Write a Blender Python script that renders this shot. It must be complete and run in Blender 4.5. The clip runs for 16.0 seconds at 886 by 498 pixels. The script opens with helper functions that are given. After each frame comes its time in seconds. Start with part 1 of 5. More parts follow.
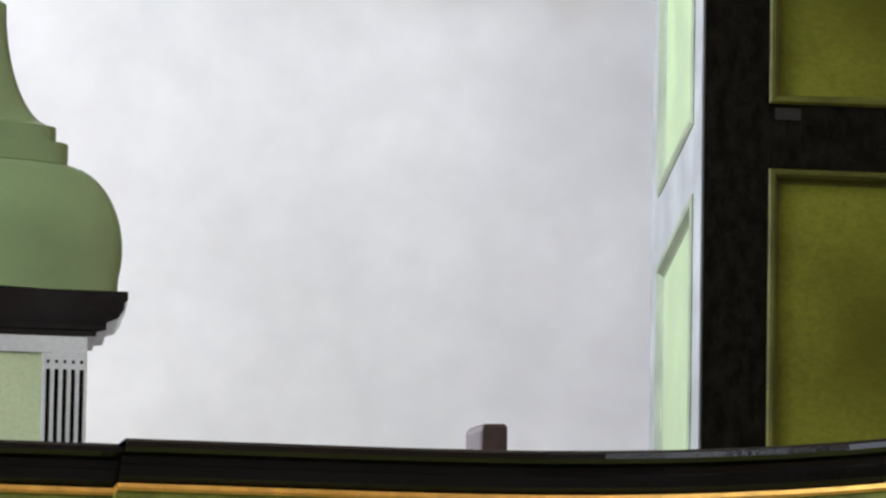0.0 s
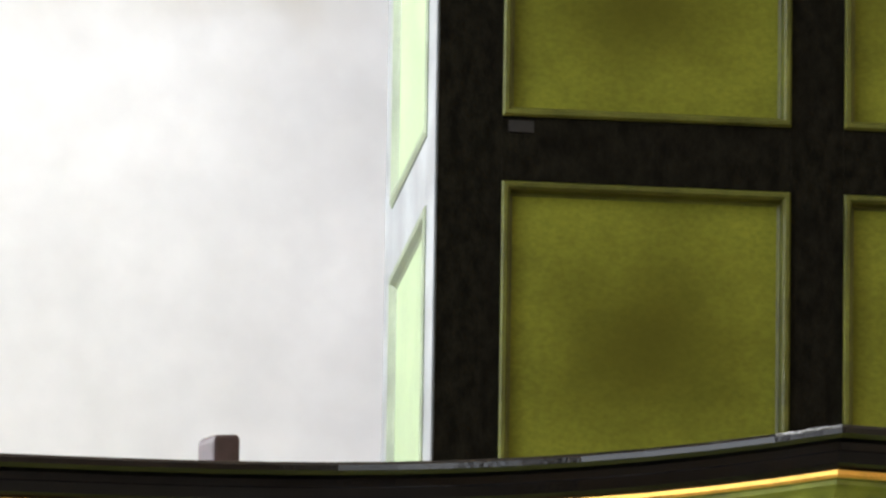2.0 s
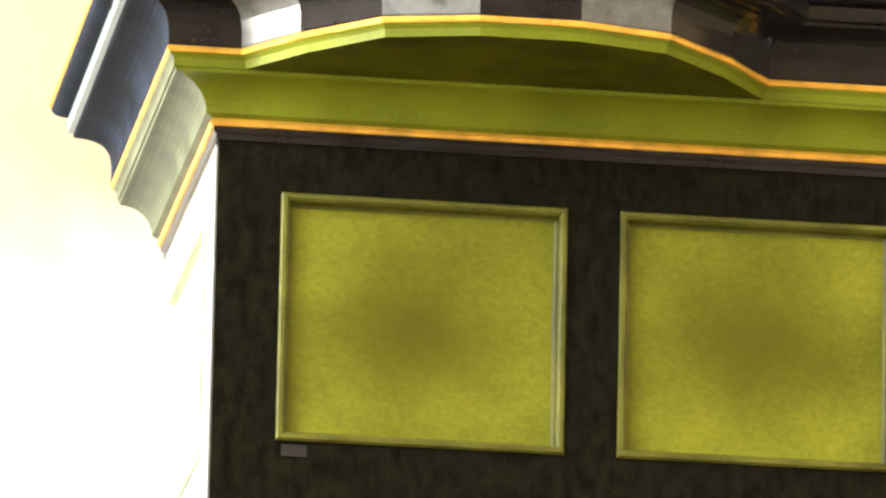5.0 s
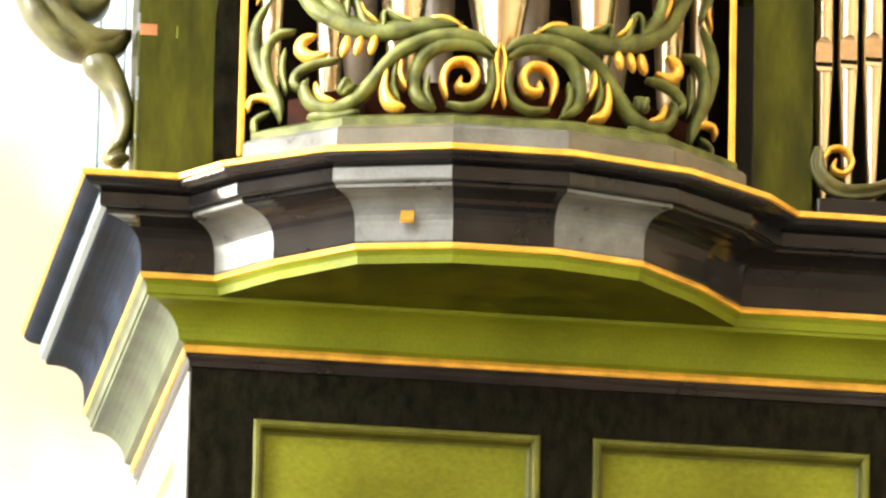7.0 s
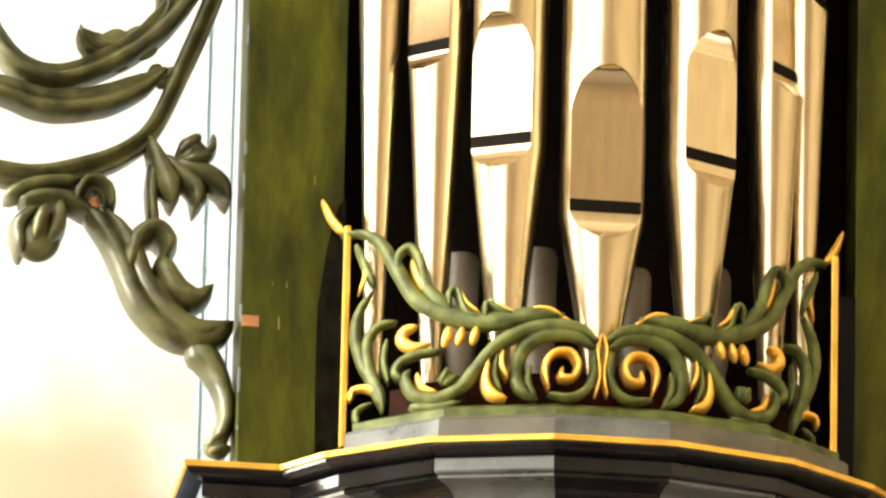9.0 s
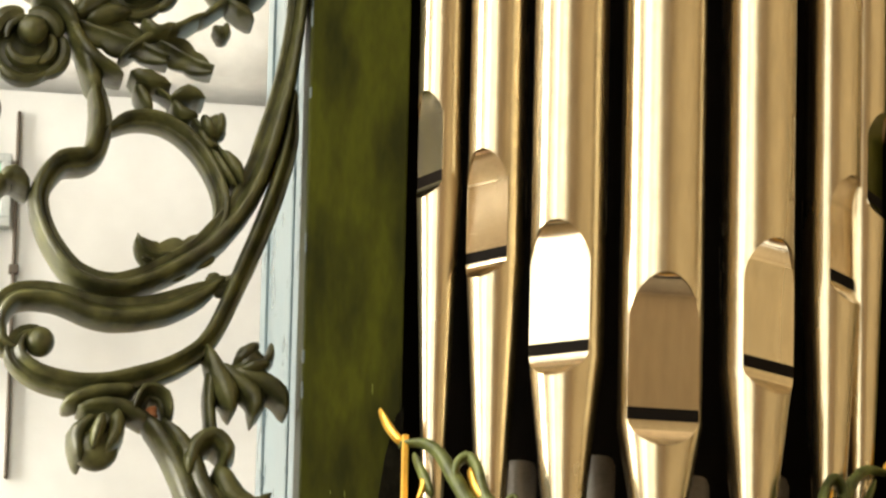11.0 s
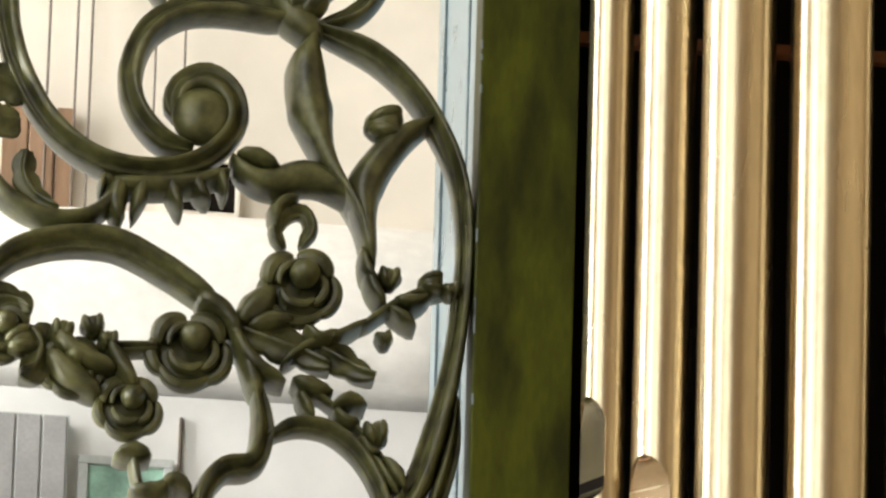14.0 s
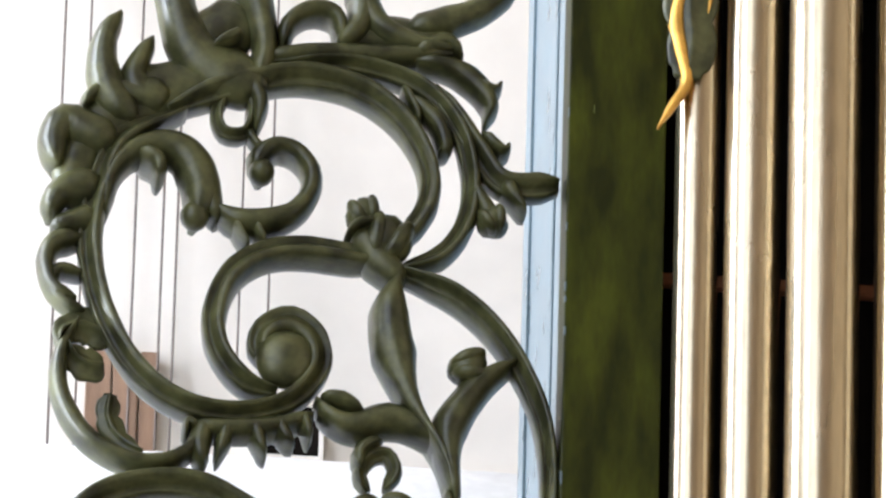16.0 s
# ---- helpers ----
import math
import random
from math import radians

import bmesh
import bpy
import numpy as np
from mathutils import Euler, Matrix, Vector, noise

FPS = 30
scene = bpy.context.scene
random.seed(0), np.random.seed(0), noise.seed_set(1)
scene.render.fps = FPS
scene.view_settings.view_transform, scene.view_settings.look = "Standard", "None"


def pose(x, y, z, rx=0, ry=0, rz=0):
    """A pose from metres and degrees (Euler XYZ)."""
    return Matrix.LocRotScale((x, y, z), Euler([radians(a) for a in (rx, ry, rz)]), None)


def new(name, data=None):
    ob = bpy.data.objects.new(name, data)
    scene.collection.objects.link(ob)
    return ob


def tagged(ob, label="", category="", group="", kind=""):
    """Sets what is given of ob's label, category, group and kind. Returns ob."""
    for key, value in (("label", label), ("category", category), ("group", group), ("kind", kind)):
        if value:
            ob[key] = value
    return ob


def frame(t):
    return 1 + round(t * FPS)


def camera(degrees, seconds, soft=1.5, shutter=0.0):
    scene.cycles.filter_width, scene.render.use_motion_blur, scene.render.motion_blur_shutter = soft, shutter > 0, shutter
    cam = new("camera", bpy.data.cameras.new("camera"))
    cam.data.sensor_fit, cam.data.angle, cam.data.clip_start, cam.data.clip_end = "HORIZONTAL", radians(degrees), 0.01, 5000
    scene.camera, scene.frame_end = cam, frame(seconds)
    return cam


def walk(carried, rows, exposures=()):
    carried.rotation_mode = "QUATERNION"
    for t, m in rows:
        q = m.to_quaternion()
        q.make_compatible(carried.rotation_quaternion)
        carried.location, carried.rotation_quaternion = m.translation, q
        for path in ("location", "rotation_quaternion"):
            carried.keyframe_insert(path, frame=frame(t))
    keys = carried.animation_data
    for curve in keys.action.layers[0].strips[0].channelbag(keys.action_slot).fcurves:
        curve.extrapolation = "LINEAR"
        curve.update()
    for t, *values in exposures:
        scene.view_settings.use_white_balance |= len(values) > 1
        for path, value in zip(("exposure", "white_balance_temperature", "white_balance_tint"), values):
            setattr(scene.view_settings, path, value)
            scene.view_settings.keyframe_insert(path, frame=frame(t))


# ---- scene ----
cam = camera(4.988, 16.0, soft=2.5)
# the camera stands on the church floor and turns where it is
EYE = (-2.1124, -19.0, 1.6)
PATH = [
    (0.0, pose(*EYE, 103.078, -0.968, -5.064)),
    (0.5, pose(*EYE, 102.879, -0.525, -5.314)),
    (1.0, pose(*EYE, 102.872, -0.575, -5.620)),
    (1.5, pose(*EYE, 103.001, -0.785, -6.193)),
    (2.0, pose(*EYE, 103.165, -0.849, -6.581)),
    (2.5, pose(*EYE, 103.179, -0.987, -7.017)),
    (3.0, pose(*EYE, 103.430, -0.874, -7.059)),
    (3.5, pose(*EYE, 103.889, -0.933, -7.463)),
    (4.0, pose(*EYE, 104.208, -0.860, -7.636)),
    (4.2, pose(*EYE, 104.403, -0.982, -7.677)),
    (6.3, pose(*EYE, 105.765, -1.176, -8.152)),
    (6.5, pose(*EYE, 105.901, -1.128, -8.145)),
    (7.0, pose(*EYE, 106.301, -1.185, -8.146)),
    (7.5, pose(*EYE, 106.844, -1.166, -7.724)),
    (8.0, pose(*EYE, 107.278, -1.492, -7.675)),
    (8.2, pose(*EYE, 107.421, -1.345, -7.669)),
    (10.3, pose(*EYE, 108.639, -1.322, -7.435)),
    (10.5, pose(*EYE, 108.767, -1.390, -7.387)),
    (11.0, pose(*EYE, 109.093, -1.255, -7.227)),
    (11.5, pose(*EYE, 109.414, -1.229, -7.078)),
    (12.0, pose(*EYE, 109.734, -1.203, -6.964)),
    (12.5, pose(*EYE, 109.984, -1.316, -6.860)),
    (13.0, pose(*EYE, 110.257, -1.373, -6.707)),
    (13.5, pose(*EYE, 110.488, -1.425, -6.556)),
    (14.0, pose(*EYE, 110.798, -1.573, -6.372)),
    (14.5, pose(*EYE, 111.075, -1.686, -6.222)),
    (15.0, pose(*EYE, 111.405, -1.783, -6.113)),
    (15.5, pose(*EYE, 111.758, -1.608, -5.978)),
    (16.0, pose(*EYE, 112.149, -1.499, -5.837)),
]

EXPOSURES = [(0.0, 0.22, 6200, 13), (0.5, 0.45, 6450, 11), (1.5, 0.55, 6500, 11), (2.5, 0.75, 6700, 11), (3.0, 0.95, 7100, 11), (3.5, 1.4, 7600, 11), (6.3, 2.08, 7900, 8),
             (7.2, 2.12, 8000, 8), (8.2, 1.85, 8200, 7), (10.3, 0.8, 8200, 6), (13.0, 0.38, 8200, 5), (14.0, 0.27, 7300, 8), (14.5, 0.14, 6350, 10), (15.0, 0.2, 6200, 11), (16.0, 0.32, 5900, 13)]
walk(cam, PATH, EXPOSURES)

# ---- world and light ----
world = bpy.data.worlds.new("overcast_sky")
scene.world = world
world.use_nodes = True
wn = world.node_tree.nodes
sky = wn.new("ShaderNodeTexSky")
sky.sky_type = "NISHITA"
sky.sun_disc = False
sky.sun_elevation, sky.sun_rotation = radians(40), radians(-70)
wn["Background"].inputs["Strength"].default_value = 0.1
world.node_tree.links.new(sky.outputs["Color"], wn["Background"].inputs["Color"])


def window_light(name, pose_m, width, height, power, color):
    lamp = bpy.data.lights.new(name, "AREA")
    lamp.shape, lamp.size, lamp.size_y = "RECTANGLE", width, height
    lamp.energy, lamp.color = power, color
    ob = new(name, lamp)
    ob.matrix_world = pose_m
    return tagged(ob, "daylight entering through a tall church window", "window light", kind="structure")


# nave windows: side, y along the nave, sill height, head height, width, power
LEFT_X, RIGHT_X = -5.2, 6.6
WINDOWS = [
    ("left", 0.45, 6.2, 13.4, 1.6, 640),
    ("left", -4.7, 5.6, 16.9, 3.4, 400),
    ("left", -10.1, 5.6, 16.9, 3.6, 400),
    ("left", -15.6, 5.6, 16.9, 3.6, 380),
    ("right", -3.0, 1.6, 5.0, 2.0, 60),
]
for side, wy, z0, z1, ww, power in WINDOWS:
    wx = LEFT_X - 0.05 if side == "left" else RIGHT_X + 0.05
    m = pose(wx, wy, (z0 + z1) / 2, 0, -90 if side == "left" else 90, 0)
    window_light("window_light", m, z1 - z0, ww, power, (0.92, 0.96, 1.0))


# ---- materials ----
def material(name, color, rough=0.5, metal=0.0, noise_scale=8.0, vary=0.15, bump=0.15, bump_scale=120.0,
             stretch=(1, 1, 1), spec=0.5, second=None, coat=0.0, grain_mix=0.35, rough_vary=0.1):
    mat = bpy.data.materials.new(name)
    mat.use_nodes = True
    nt = mat.node_tree
    n, l = nt.nodes, nt.links
    bsdf = n["Principled BSDF"]
    bsdf.inputs["Roughness"].default_value = rough
    bsdf.inputs["Metallic"].default_value = metal
    bsdf.inputs["Specular IOR Level"].default_value = spec
    bsdf.inputs["Coat Weight"].default_value = coat
    bsdf.inputs["Coat Roughness"].default_value = 0.15
    geo = n.new("ShaderNodeNewGeometry")
    mapping = n.new("ShaderNodeMapping")
    mapping.inputs["Scale"].default_value = stretch
    l.new(geo.outputs["Position"], mapping.inputs["Vector"])
    big = n.new("ShaderNodeTexNoise")
    big.inputs["Scale"].default_value, big.inputs["Detail"].default_value = noise_scale, 5.0
    l.new(mapping.outputs["Vector"], big.inputs["Vector"])
    fine = n.new("ShaderNodeTexNoise")
    fine.inputs["Scale"].default_value, fine.inputs["Detail"].default_value = bump_scale, 3.0
    l.new(mapping.outputs["Vector"], fine.inputs["Vector"])
    ramp = n.new("ShaderNodeMix")
    ramp.data_type = "RGBA"
    dark = tuple(c * (1 - vary) for c in color)
    light = second or tuple(min(1.0, c * (1 + vary)) for c in color)
    ramp.inputs["A"].default_value = (*dark, 1)
    ramp.inputs["B"].default_value = (*light, 1)
    spread = n.new("ShaderNodeMapRange")
    spread.inputs["From Min"].default_value, spread.inputs["From Max"].default_value = 0.35, 0.65
    l.new(big.outputs["Fac"], spread.inputs["Value"])
    l.new(spread.outputs["Result"], ramp.inputs["Factor"])
    grain = n.new("ShaderNodeMix")
    grain.data_type, grain.blend_type = "RGBA", "MULTIPLY"
    grain.inputs["Factor"].default_value = grain_mix
    l.new(ramp.outputs["Result"], grain.inputs["A"])
    tone = n.new("ShaderNodeMapRange")
    tone.inputs["From Min"].default_value, tone.inputs["From Max"].default_value = 0.3, 0.7
    tone.inputs["To Min"].default_value, tone.inputs["To Max"].default_value = 0.72, 1.15
    l.new(fine.outputs["Fac"], tone.inputs["Value"])
    l.new(tone.outputs["Result"], grain.inputs["B"])
    l.new(grain.outputs["Result"], bsdf.inputs["Base Color"])
    gloss = n.new("ShaderNodeMapRange")
    gloss.inputs["To Min"].default_value = max(0.03, rough - rough_vary)
    gloss.inputs["To Max"].default_value = min(1.0, rough + rough_vary)
    l.new(big.outputs["Fac"], gloss.inputs["Value"])
    l.new(gloss.outputs["Result"], bsdf.inputs["Roughness"])
    if bump:
        b = n.new("ShaderNodeBump")
        b.inputs["Strength"].default_value, b.inputs["Distance"].default_value = bump, 0.002
        l.new(fine.outputs["Fac"], b.inputs["Height"])
        l.new(b.outputs["Normal"], bsdf.inputs["Normal"])
    return mat


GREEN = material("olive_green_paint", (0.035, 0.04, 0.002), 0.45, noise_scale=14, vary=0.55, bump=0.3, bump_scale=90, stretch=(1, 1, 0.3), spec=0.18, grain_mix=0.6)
LEAF_GREEN = material("carved_green_paint", (0.063, 0.0645, 0.0245), 0.35, noise_scale=17, vary=0.62, bump=0.4, bump_scale=70, spec=0.42, grain_mix=0.6)
SAGE = material("sage_green_paint", (0.2, 0.3, 0.14), 0.35, noise_scale=3, vary=0.2, bump=0.04, coat=0.3, grain_mix=0.1)
CHEST = material("reddish_brown_windchest", (0.03, 0.006, 0.003), 0.8, noise_scale=12, vary=0.6, spec=0.1)
PANEL_GREEN = material("panel_green_paint", (0.13, 0.16, 0.012), 0.5, noise_scale=4, vary=0.2, bump=0.3, bump_scale=230, stretch=(1, 1, 0.6), spec=0.15, grain_mix=0.5)
PANEL_FIELD = material("panel_field_green_paint", (0.16, 0.175, 0.018), 0.5, noise_scale=4, vary=0.2, bump=0.25, bump_scale=120, stretch=(0.7, 1, 1), spec=0.12, grain_mix=0.6)
CASE_MOULD = material("case_moulding_green_paint", (0.085, 0.092, 0.014), 0.4, noise_scale=8, vary=0.35, bump=0.3, bump_scale=90, spec=0.3, grain_mix=0.6)
PALE_GREEN = material("pale_green_paint", (0.5, 0.6, 0.36), 0.45, noise_scale=4, vary=0.1, bump=0.1)
BLACK = material("black_brown_paint", (0.0078, 0.0072, 0.0047), 0.5, noise_scale=45, vary=0.45, bump=0.6, bump_scale=180, stretch=(1, 1, 0.5), spec=0.02, grain_mix=0.9)
GREY_BLACK = material("blue_black_gloss_paint", (0.010, 0.010, 0.0115), 0.13, noise_scale=10, vary=0.3, bump=0.05, spec=0.27, rough_vary=0.05)
RETURN_GREEN = material("shaded_return_green", (0.07, 0.085, 0.055), 0.45, noise_scale=9, vary=0.35, bump=0.12, spec=0.14)
SLATE = material("shaded_return_black", (0.011, 0.016, 0.028), 0.6, noise_scale=9, vary=0.5, bump=0.1, spec=0.03)
# case paints again for the side face, window light put into paler colours
LIT_GREEN = material("lit_side_panel_green", (0.28, 0.37, 0.2), 0.42, noise_scale=5, vary=0.12, bump=0.1, bump_scale=90)
LIT_MOULD = material("lit_side_moulding_green", (0.16, 0.2, 0.12), 0.4, noise_scale=7, vary=0.2, bump=0.1)
LIT_GREY = material("lit_side_grey", (0.24, 0.26, 0.27), 0.4, noise_scale=7, vary=0.25, bump=0.05, coat=0.3)
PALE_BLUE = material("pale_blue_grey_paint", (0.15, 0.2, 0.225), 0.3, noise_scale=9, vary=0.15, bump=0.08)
GOLD = material("gold_leaf", (0.83, 0.47, 0.09), 0.38, metal=0.55, noise_scale=20, vary=0.18, bump=0.25, bump_scale=200)
TIN = material("polished_tin", (0.56, 0.47, 0.325), 0.27, metal=1.0, noise_scale=6, vary=0.05, bump=0.03, bump_scale=60, rough_vary=0.05, stretch=(1, 1, 0.2))
TIN_LIP = material("burnished_tin_lip", (0.74, 0.62, 0.46), 0.16, metal=1.0, noise_scale=9, vary=0.08, bump=0.0)
MATTE_BLACK = material("matte_black_paint", (0.003, 0.003, 0.003), 0.6, noise_scale=8, vary=0.3, spec=0.1)
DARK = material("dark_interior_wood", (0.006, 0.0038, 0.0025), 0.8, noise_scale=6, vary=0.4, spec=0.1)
RED_WOOD = material("bare_reddish_wood", (0.4, 0.16, 0.07), 0.7, noise_scale=12, vary=0.3)
WALL = material("white_limewash", (0.785, 0.785, 0.79), 0.9, noise_scale=1.6, vary=0.075, bump=0.35, bump_scale=11, grain_mix=0.16)
VAULT = material("cream_vault_plaster", (0.68, 0.58, 0.45), 0.9, noise_scale=1.2, vary=0.1, bump=0.3, bump_scale=20)
BROWN_WALL = material("brownish_plaster", (0.74, 0.57, 0.43), 0.9, noise_scale=1.2, vary=0.2)
UPPER_WALL = material("pinkish_cream_plaster", (0.8, 0.745, 0.665), 0.9, noise_scale=1.5, vary=0.08, bump=0.25, bump_scale=9, grain_mix=0.15)
LEDGE = material("rough_white_plaster", (0.87, 0.86, 0.84), 0.9, noise_scale=5, vary=0.05, bump=0.9, bump_scale=30, grain_mix=0.2)
NAVE = material("aged_ochre_plaster", (0.56, 0.46, 0.32), 0.9, noise_scale=1.2, vary=0.2, bump=0.4, bump_scale=20)

def add_soft_shadow(mat, cx, cz, rx, rz, color, strength):
    """A soft yellowish shadow put into the wall's colour, with an uneven edge."""
    nt = mat.node_tree
    n, l = nt.nodes, nt.links
    bsdf = n["Principled BSDF"]
    old = bsdf.inputs["Base Color"].links[0].from_socket
    geo = n.new("ShaderNodeNewGeometry")
    wob = n.new("ShaderNodeTexNoise")
    wob.inputs["Scale"].default_value = 2.5
    l.new(geo.outputs["Position"], wob.inputs["Vector"])
    mp = n.new("ShaderNodeMapping")
    mp.inputs["Location"].default_value = (-cx / rx, 0, -cz / rz)
    mp.inputs["Scale"].default_value = (1 / rx, 0, 1 / rz)
    l.new(geo.outputs["Position"], mp.inputs["Vector"])
    ln = n.new("ShaderNodeVectorMath")
    ln.operation = "LENGTH"
    l.new(mp.outputs["Vector"], ln.inputs[0])
    add = n.new("ShaderNodeMath")
    add.operation = "ADD"
    l.new(ln.outputs["Value"], add.inputs[0])
    l.new(wob.outputs["Fac"], add.inputs[1])
    rng = n.new("ShaderNodeMapRange")
    rng.interpolation_type = "SMOOTHSTEP"
    rng.inputs["From Min"].default_value, rng.inputs["From Max"].default_value = 0.85, 1.6
    rng.inputs["To Min"].default_value, rng.inputs["To Max"].default_value = strength, 0.0
    l.new(add.outputs["Value"], rng.inputs["Value"])
    mix = n.new("ShaderNodeMix")
    mix.data_type = "RGBA"
    mix.inputs["B"].default_value = (*color, 1)
    l.new(rng.outputs["Result"], mix.inputs["Factor"])
    l.new(old, mix.inputs["A"])
    l.new(mix.outputs["Result"], bsdf.inputs["Base Color"])


add_soft_shadow(WALL, -0.35, 7.5, 1.0, 0.62, (0.41, 0.33, 0.20), 0.88)


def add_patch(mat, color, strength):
    """An uneven dark patch in each field's middle: shading put into the colour."""
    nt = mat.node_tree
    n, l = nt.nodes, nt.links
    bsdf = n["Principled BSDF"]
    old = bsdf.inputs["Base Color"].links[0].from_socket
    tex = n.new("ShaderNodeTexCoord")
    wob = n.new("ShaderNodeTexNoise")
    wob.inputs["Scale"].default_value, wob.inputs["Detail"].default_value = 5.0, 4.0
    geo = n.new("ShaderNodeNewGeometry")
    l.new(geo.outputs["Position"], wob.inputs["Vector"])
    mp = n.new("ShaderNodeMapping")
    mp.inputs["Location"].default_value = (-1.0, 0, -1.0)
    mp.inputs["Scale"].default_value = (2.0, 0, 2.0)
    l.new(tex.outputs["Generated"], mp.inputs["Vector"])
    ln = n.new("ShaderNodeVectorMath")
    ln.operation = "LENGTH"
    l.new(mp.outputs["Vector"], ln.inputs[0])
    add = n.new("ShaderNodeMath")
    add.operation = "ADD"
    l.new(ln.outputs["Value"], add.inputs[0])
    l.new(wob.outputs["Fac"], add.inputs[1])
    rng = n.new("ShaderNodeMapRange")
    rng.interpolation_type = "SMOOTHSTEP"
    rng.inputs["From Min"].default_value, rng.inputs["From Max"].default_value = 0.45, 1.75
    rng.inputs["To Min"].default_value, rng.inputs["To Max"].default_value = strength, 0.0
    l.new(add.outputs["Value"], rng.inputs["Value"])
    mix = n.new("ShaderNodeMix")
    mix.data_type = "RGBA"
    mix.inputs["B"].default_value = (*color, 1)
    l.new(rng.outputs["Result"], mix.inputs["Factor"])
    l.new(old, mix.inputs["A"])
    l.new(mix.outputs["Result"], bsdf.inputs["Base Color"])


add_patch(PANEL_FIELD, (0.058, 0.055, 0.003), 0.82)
STONE = material("stone_floor", (0.3, 0.27, 0.23), 0.6, noise_scale=2, vary=0.25)
WOOD = material("brown_boards", (0.26, 0.16, 0.1), 0.6, noise_scale=5, vary=0.25, stretch=(6, 6, 0.5))
PURPLE = material("purple_brown_paint", (0.045, 0.025, 0.03), 0.5, noise_scale=20, vary=0.3)
GREY_WHITE = material("grey_white_paint", (0.55, 0.58, 0.58), 0.45, noise_scale=5, vary=0.1, bump=0.1)
WIRE = material("dull_steel_wire", (0.16, 0.13, 0.11), 0.5, metal=0.6)
GLASS_GREEN = material("greenish_glass_picture", (0.3, 0.5, 0.42), 0.15, noise_scale=14, vary=0.35, bump=0.0)
MOULD_GREEN = material("dark_moulding_green_paint", (0.18, 0.21, 0.03), 0.4, noise_scale=12, vary=0.4, bump=0.2)
RAIL_BLACK = material("handrail_black_gloss_paint", (0.004, 0.004, 0.0045), 0.12, noise_scale=16, vary=0.4, bump=0.2, spec=0.3)
PARAPET_GREEN = material("yellowish_green_paint", (0.58, 0.66, 0.17), 0.45, noise_scale=4, vary=0.15, bump=0.15)
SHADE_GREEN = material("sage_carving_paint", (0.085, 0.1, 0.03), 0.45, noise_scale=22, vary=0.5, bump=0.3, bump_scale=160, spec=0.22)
PLINTH = material("grey_green_worn_paint", (0.085, 0.08, 0.062), 0.35, noise_scale=12, vary=0.3, bump=0.15, spec=0.4)
SHEEN_GREY = material("silver_grey_sheen", (0.1, 0.112, 0.118), 0.3, noise_scale=14, vary=0.35, bump=0.15, spec=0.5, grain_mix=0.5)
LEAD = material("dull_lead", (0.32, 0.29, 0.26), 0.55, metal=0.7, noise_scale=9, vary=0.25, bump=0.1)
IRON = material("dark_iron", (0.06, 0.06, 0.075), 0.5, metal=0.4, noise_scale=15, vary=0.3)


# ---- mesh helpers ----
def part(name, bm, mat, parent=None, label="", smooth=False):
    me = bpy.data.meshes.new(name)
    bmesh.ops.recalc_face_normals(bm, faces=bm.faces)
    if smooth:
        for f in bm.faces:
            f.smooth = True
    bm.to_mesh(me)
    if smooth == "angle":
        me.set_sharp_from_angle(angle=radians(28))
    bm.free()
    for m in (mat if isinstance(mat, (list, tuple)) else [mat]):
        me.materials.append(m)
    ob = new(name, me)
    if parent is not None:
        ob.parent = parent
    if label:
        ob["label"] = label
    return ob


def thing(name, label, category, group="", kind=""):
    return tagged(new(name), label, category, group, kind)


def box_bm(x0, x1, y0, y1, z0, z1, bevel=0.0, bm=None):
    bm = bm or bmesh.new()
    r = bmesh.ops.create_cube(bm, size=1.0)
    vs = r["verts"]
    for v in vs:
        v.co = Vector(((x0 + x1) / 2 + v.co.x * (x1 - x0), (y0 + y1) / 2 + v.co.y * (y1 - y0), (z0 + z1) / 2 + v.co.z * (z1 - z0)))
    if bevel:
        es = list({e for v in vs for e in v.link_edges})
        bmesh.ops.bevel(bm, geom=es, offset=bevel, segments=2, affect="EDGES", profile=0.6)
    return bm


def sweep(paths, close_ends=True, closed_profile=False):
    """Faces between rows of points: paths is a list of equally long polylines."""
    bm = bmesh.new()
    rows = [[bm.verts.new(p) for p in path] for path in paths]
    for a, b in zip(rows, rows[1:]):
        for i in range(len(a) - 1):
            bm.faces.new((a[i], a[i + 1], b[i + 1], b[i]))
        if closed_profile:
            bm.faces.new((a[-1], a[0], b[0], b[-1]))
    if close_ends and closed_profile:
        bm.faces.new(rows[0])
        bm.faces.new(list(reversed(rows[-1])))
    return bm


# ---- the church round the organ ----
BACK_Y = 1.6


def box_structure(name, x0, x1, y0, y1, z0, z1, mat, label, category):
    return tagged(part(name, box_bm(x0, x1, y0, y1, z0, z1), mat), label, category, kind="structure")


box_structure("floor", -6, 7.4, -26, 3, -0.2, 0, STONE, "worn grey stone floor of the church nave", "floor")
box_structure("ceiling", -6, 7.4, -26, 3, 17.6, 17.9, VAULT, "cream plastered flat ceiling of the nave", "ceiling")
box_structure("wall_east", -6, 7.4, -26.4, -26, 0, 17.6, BROWN_WALL, "plain brownish wall closing the nave", "wall")


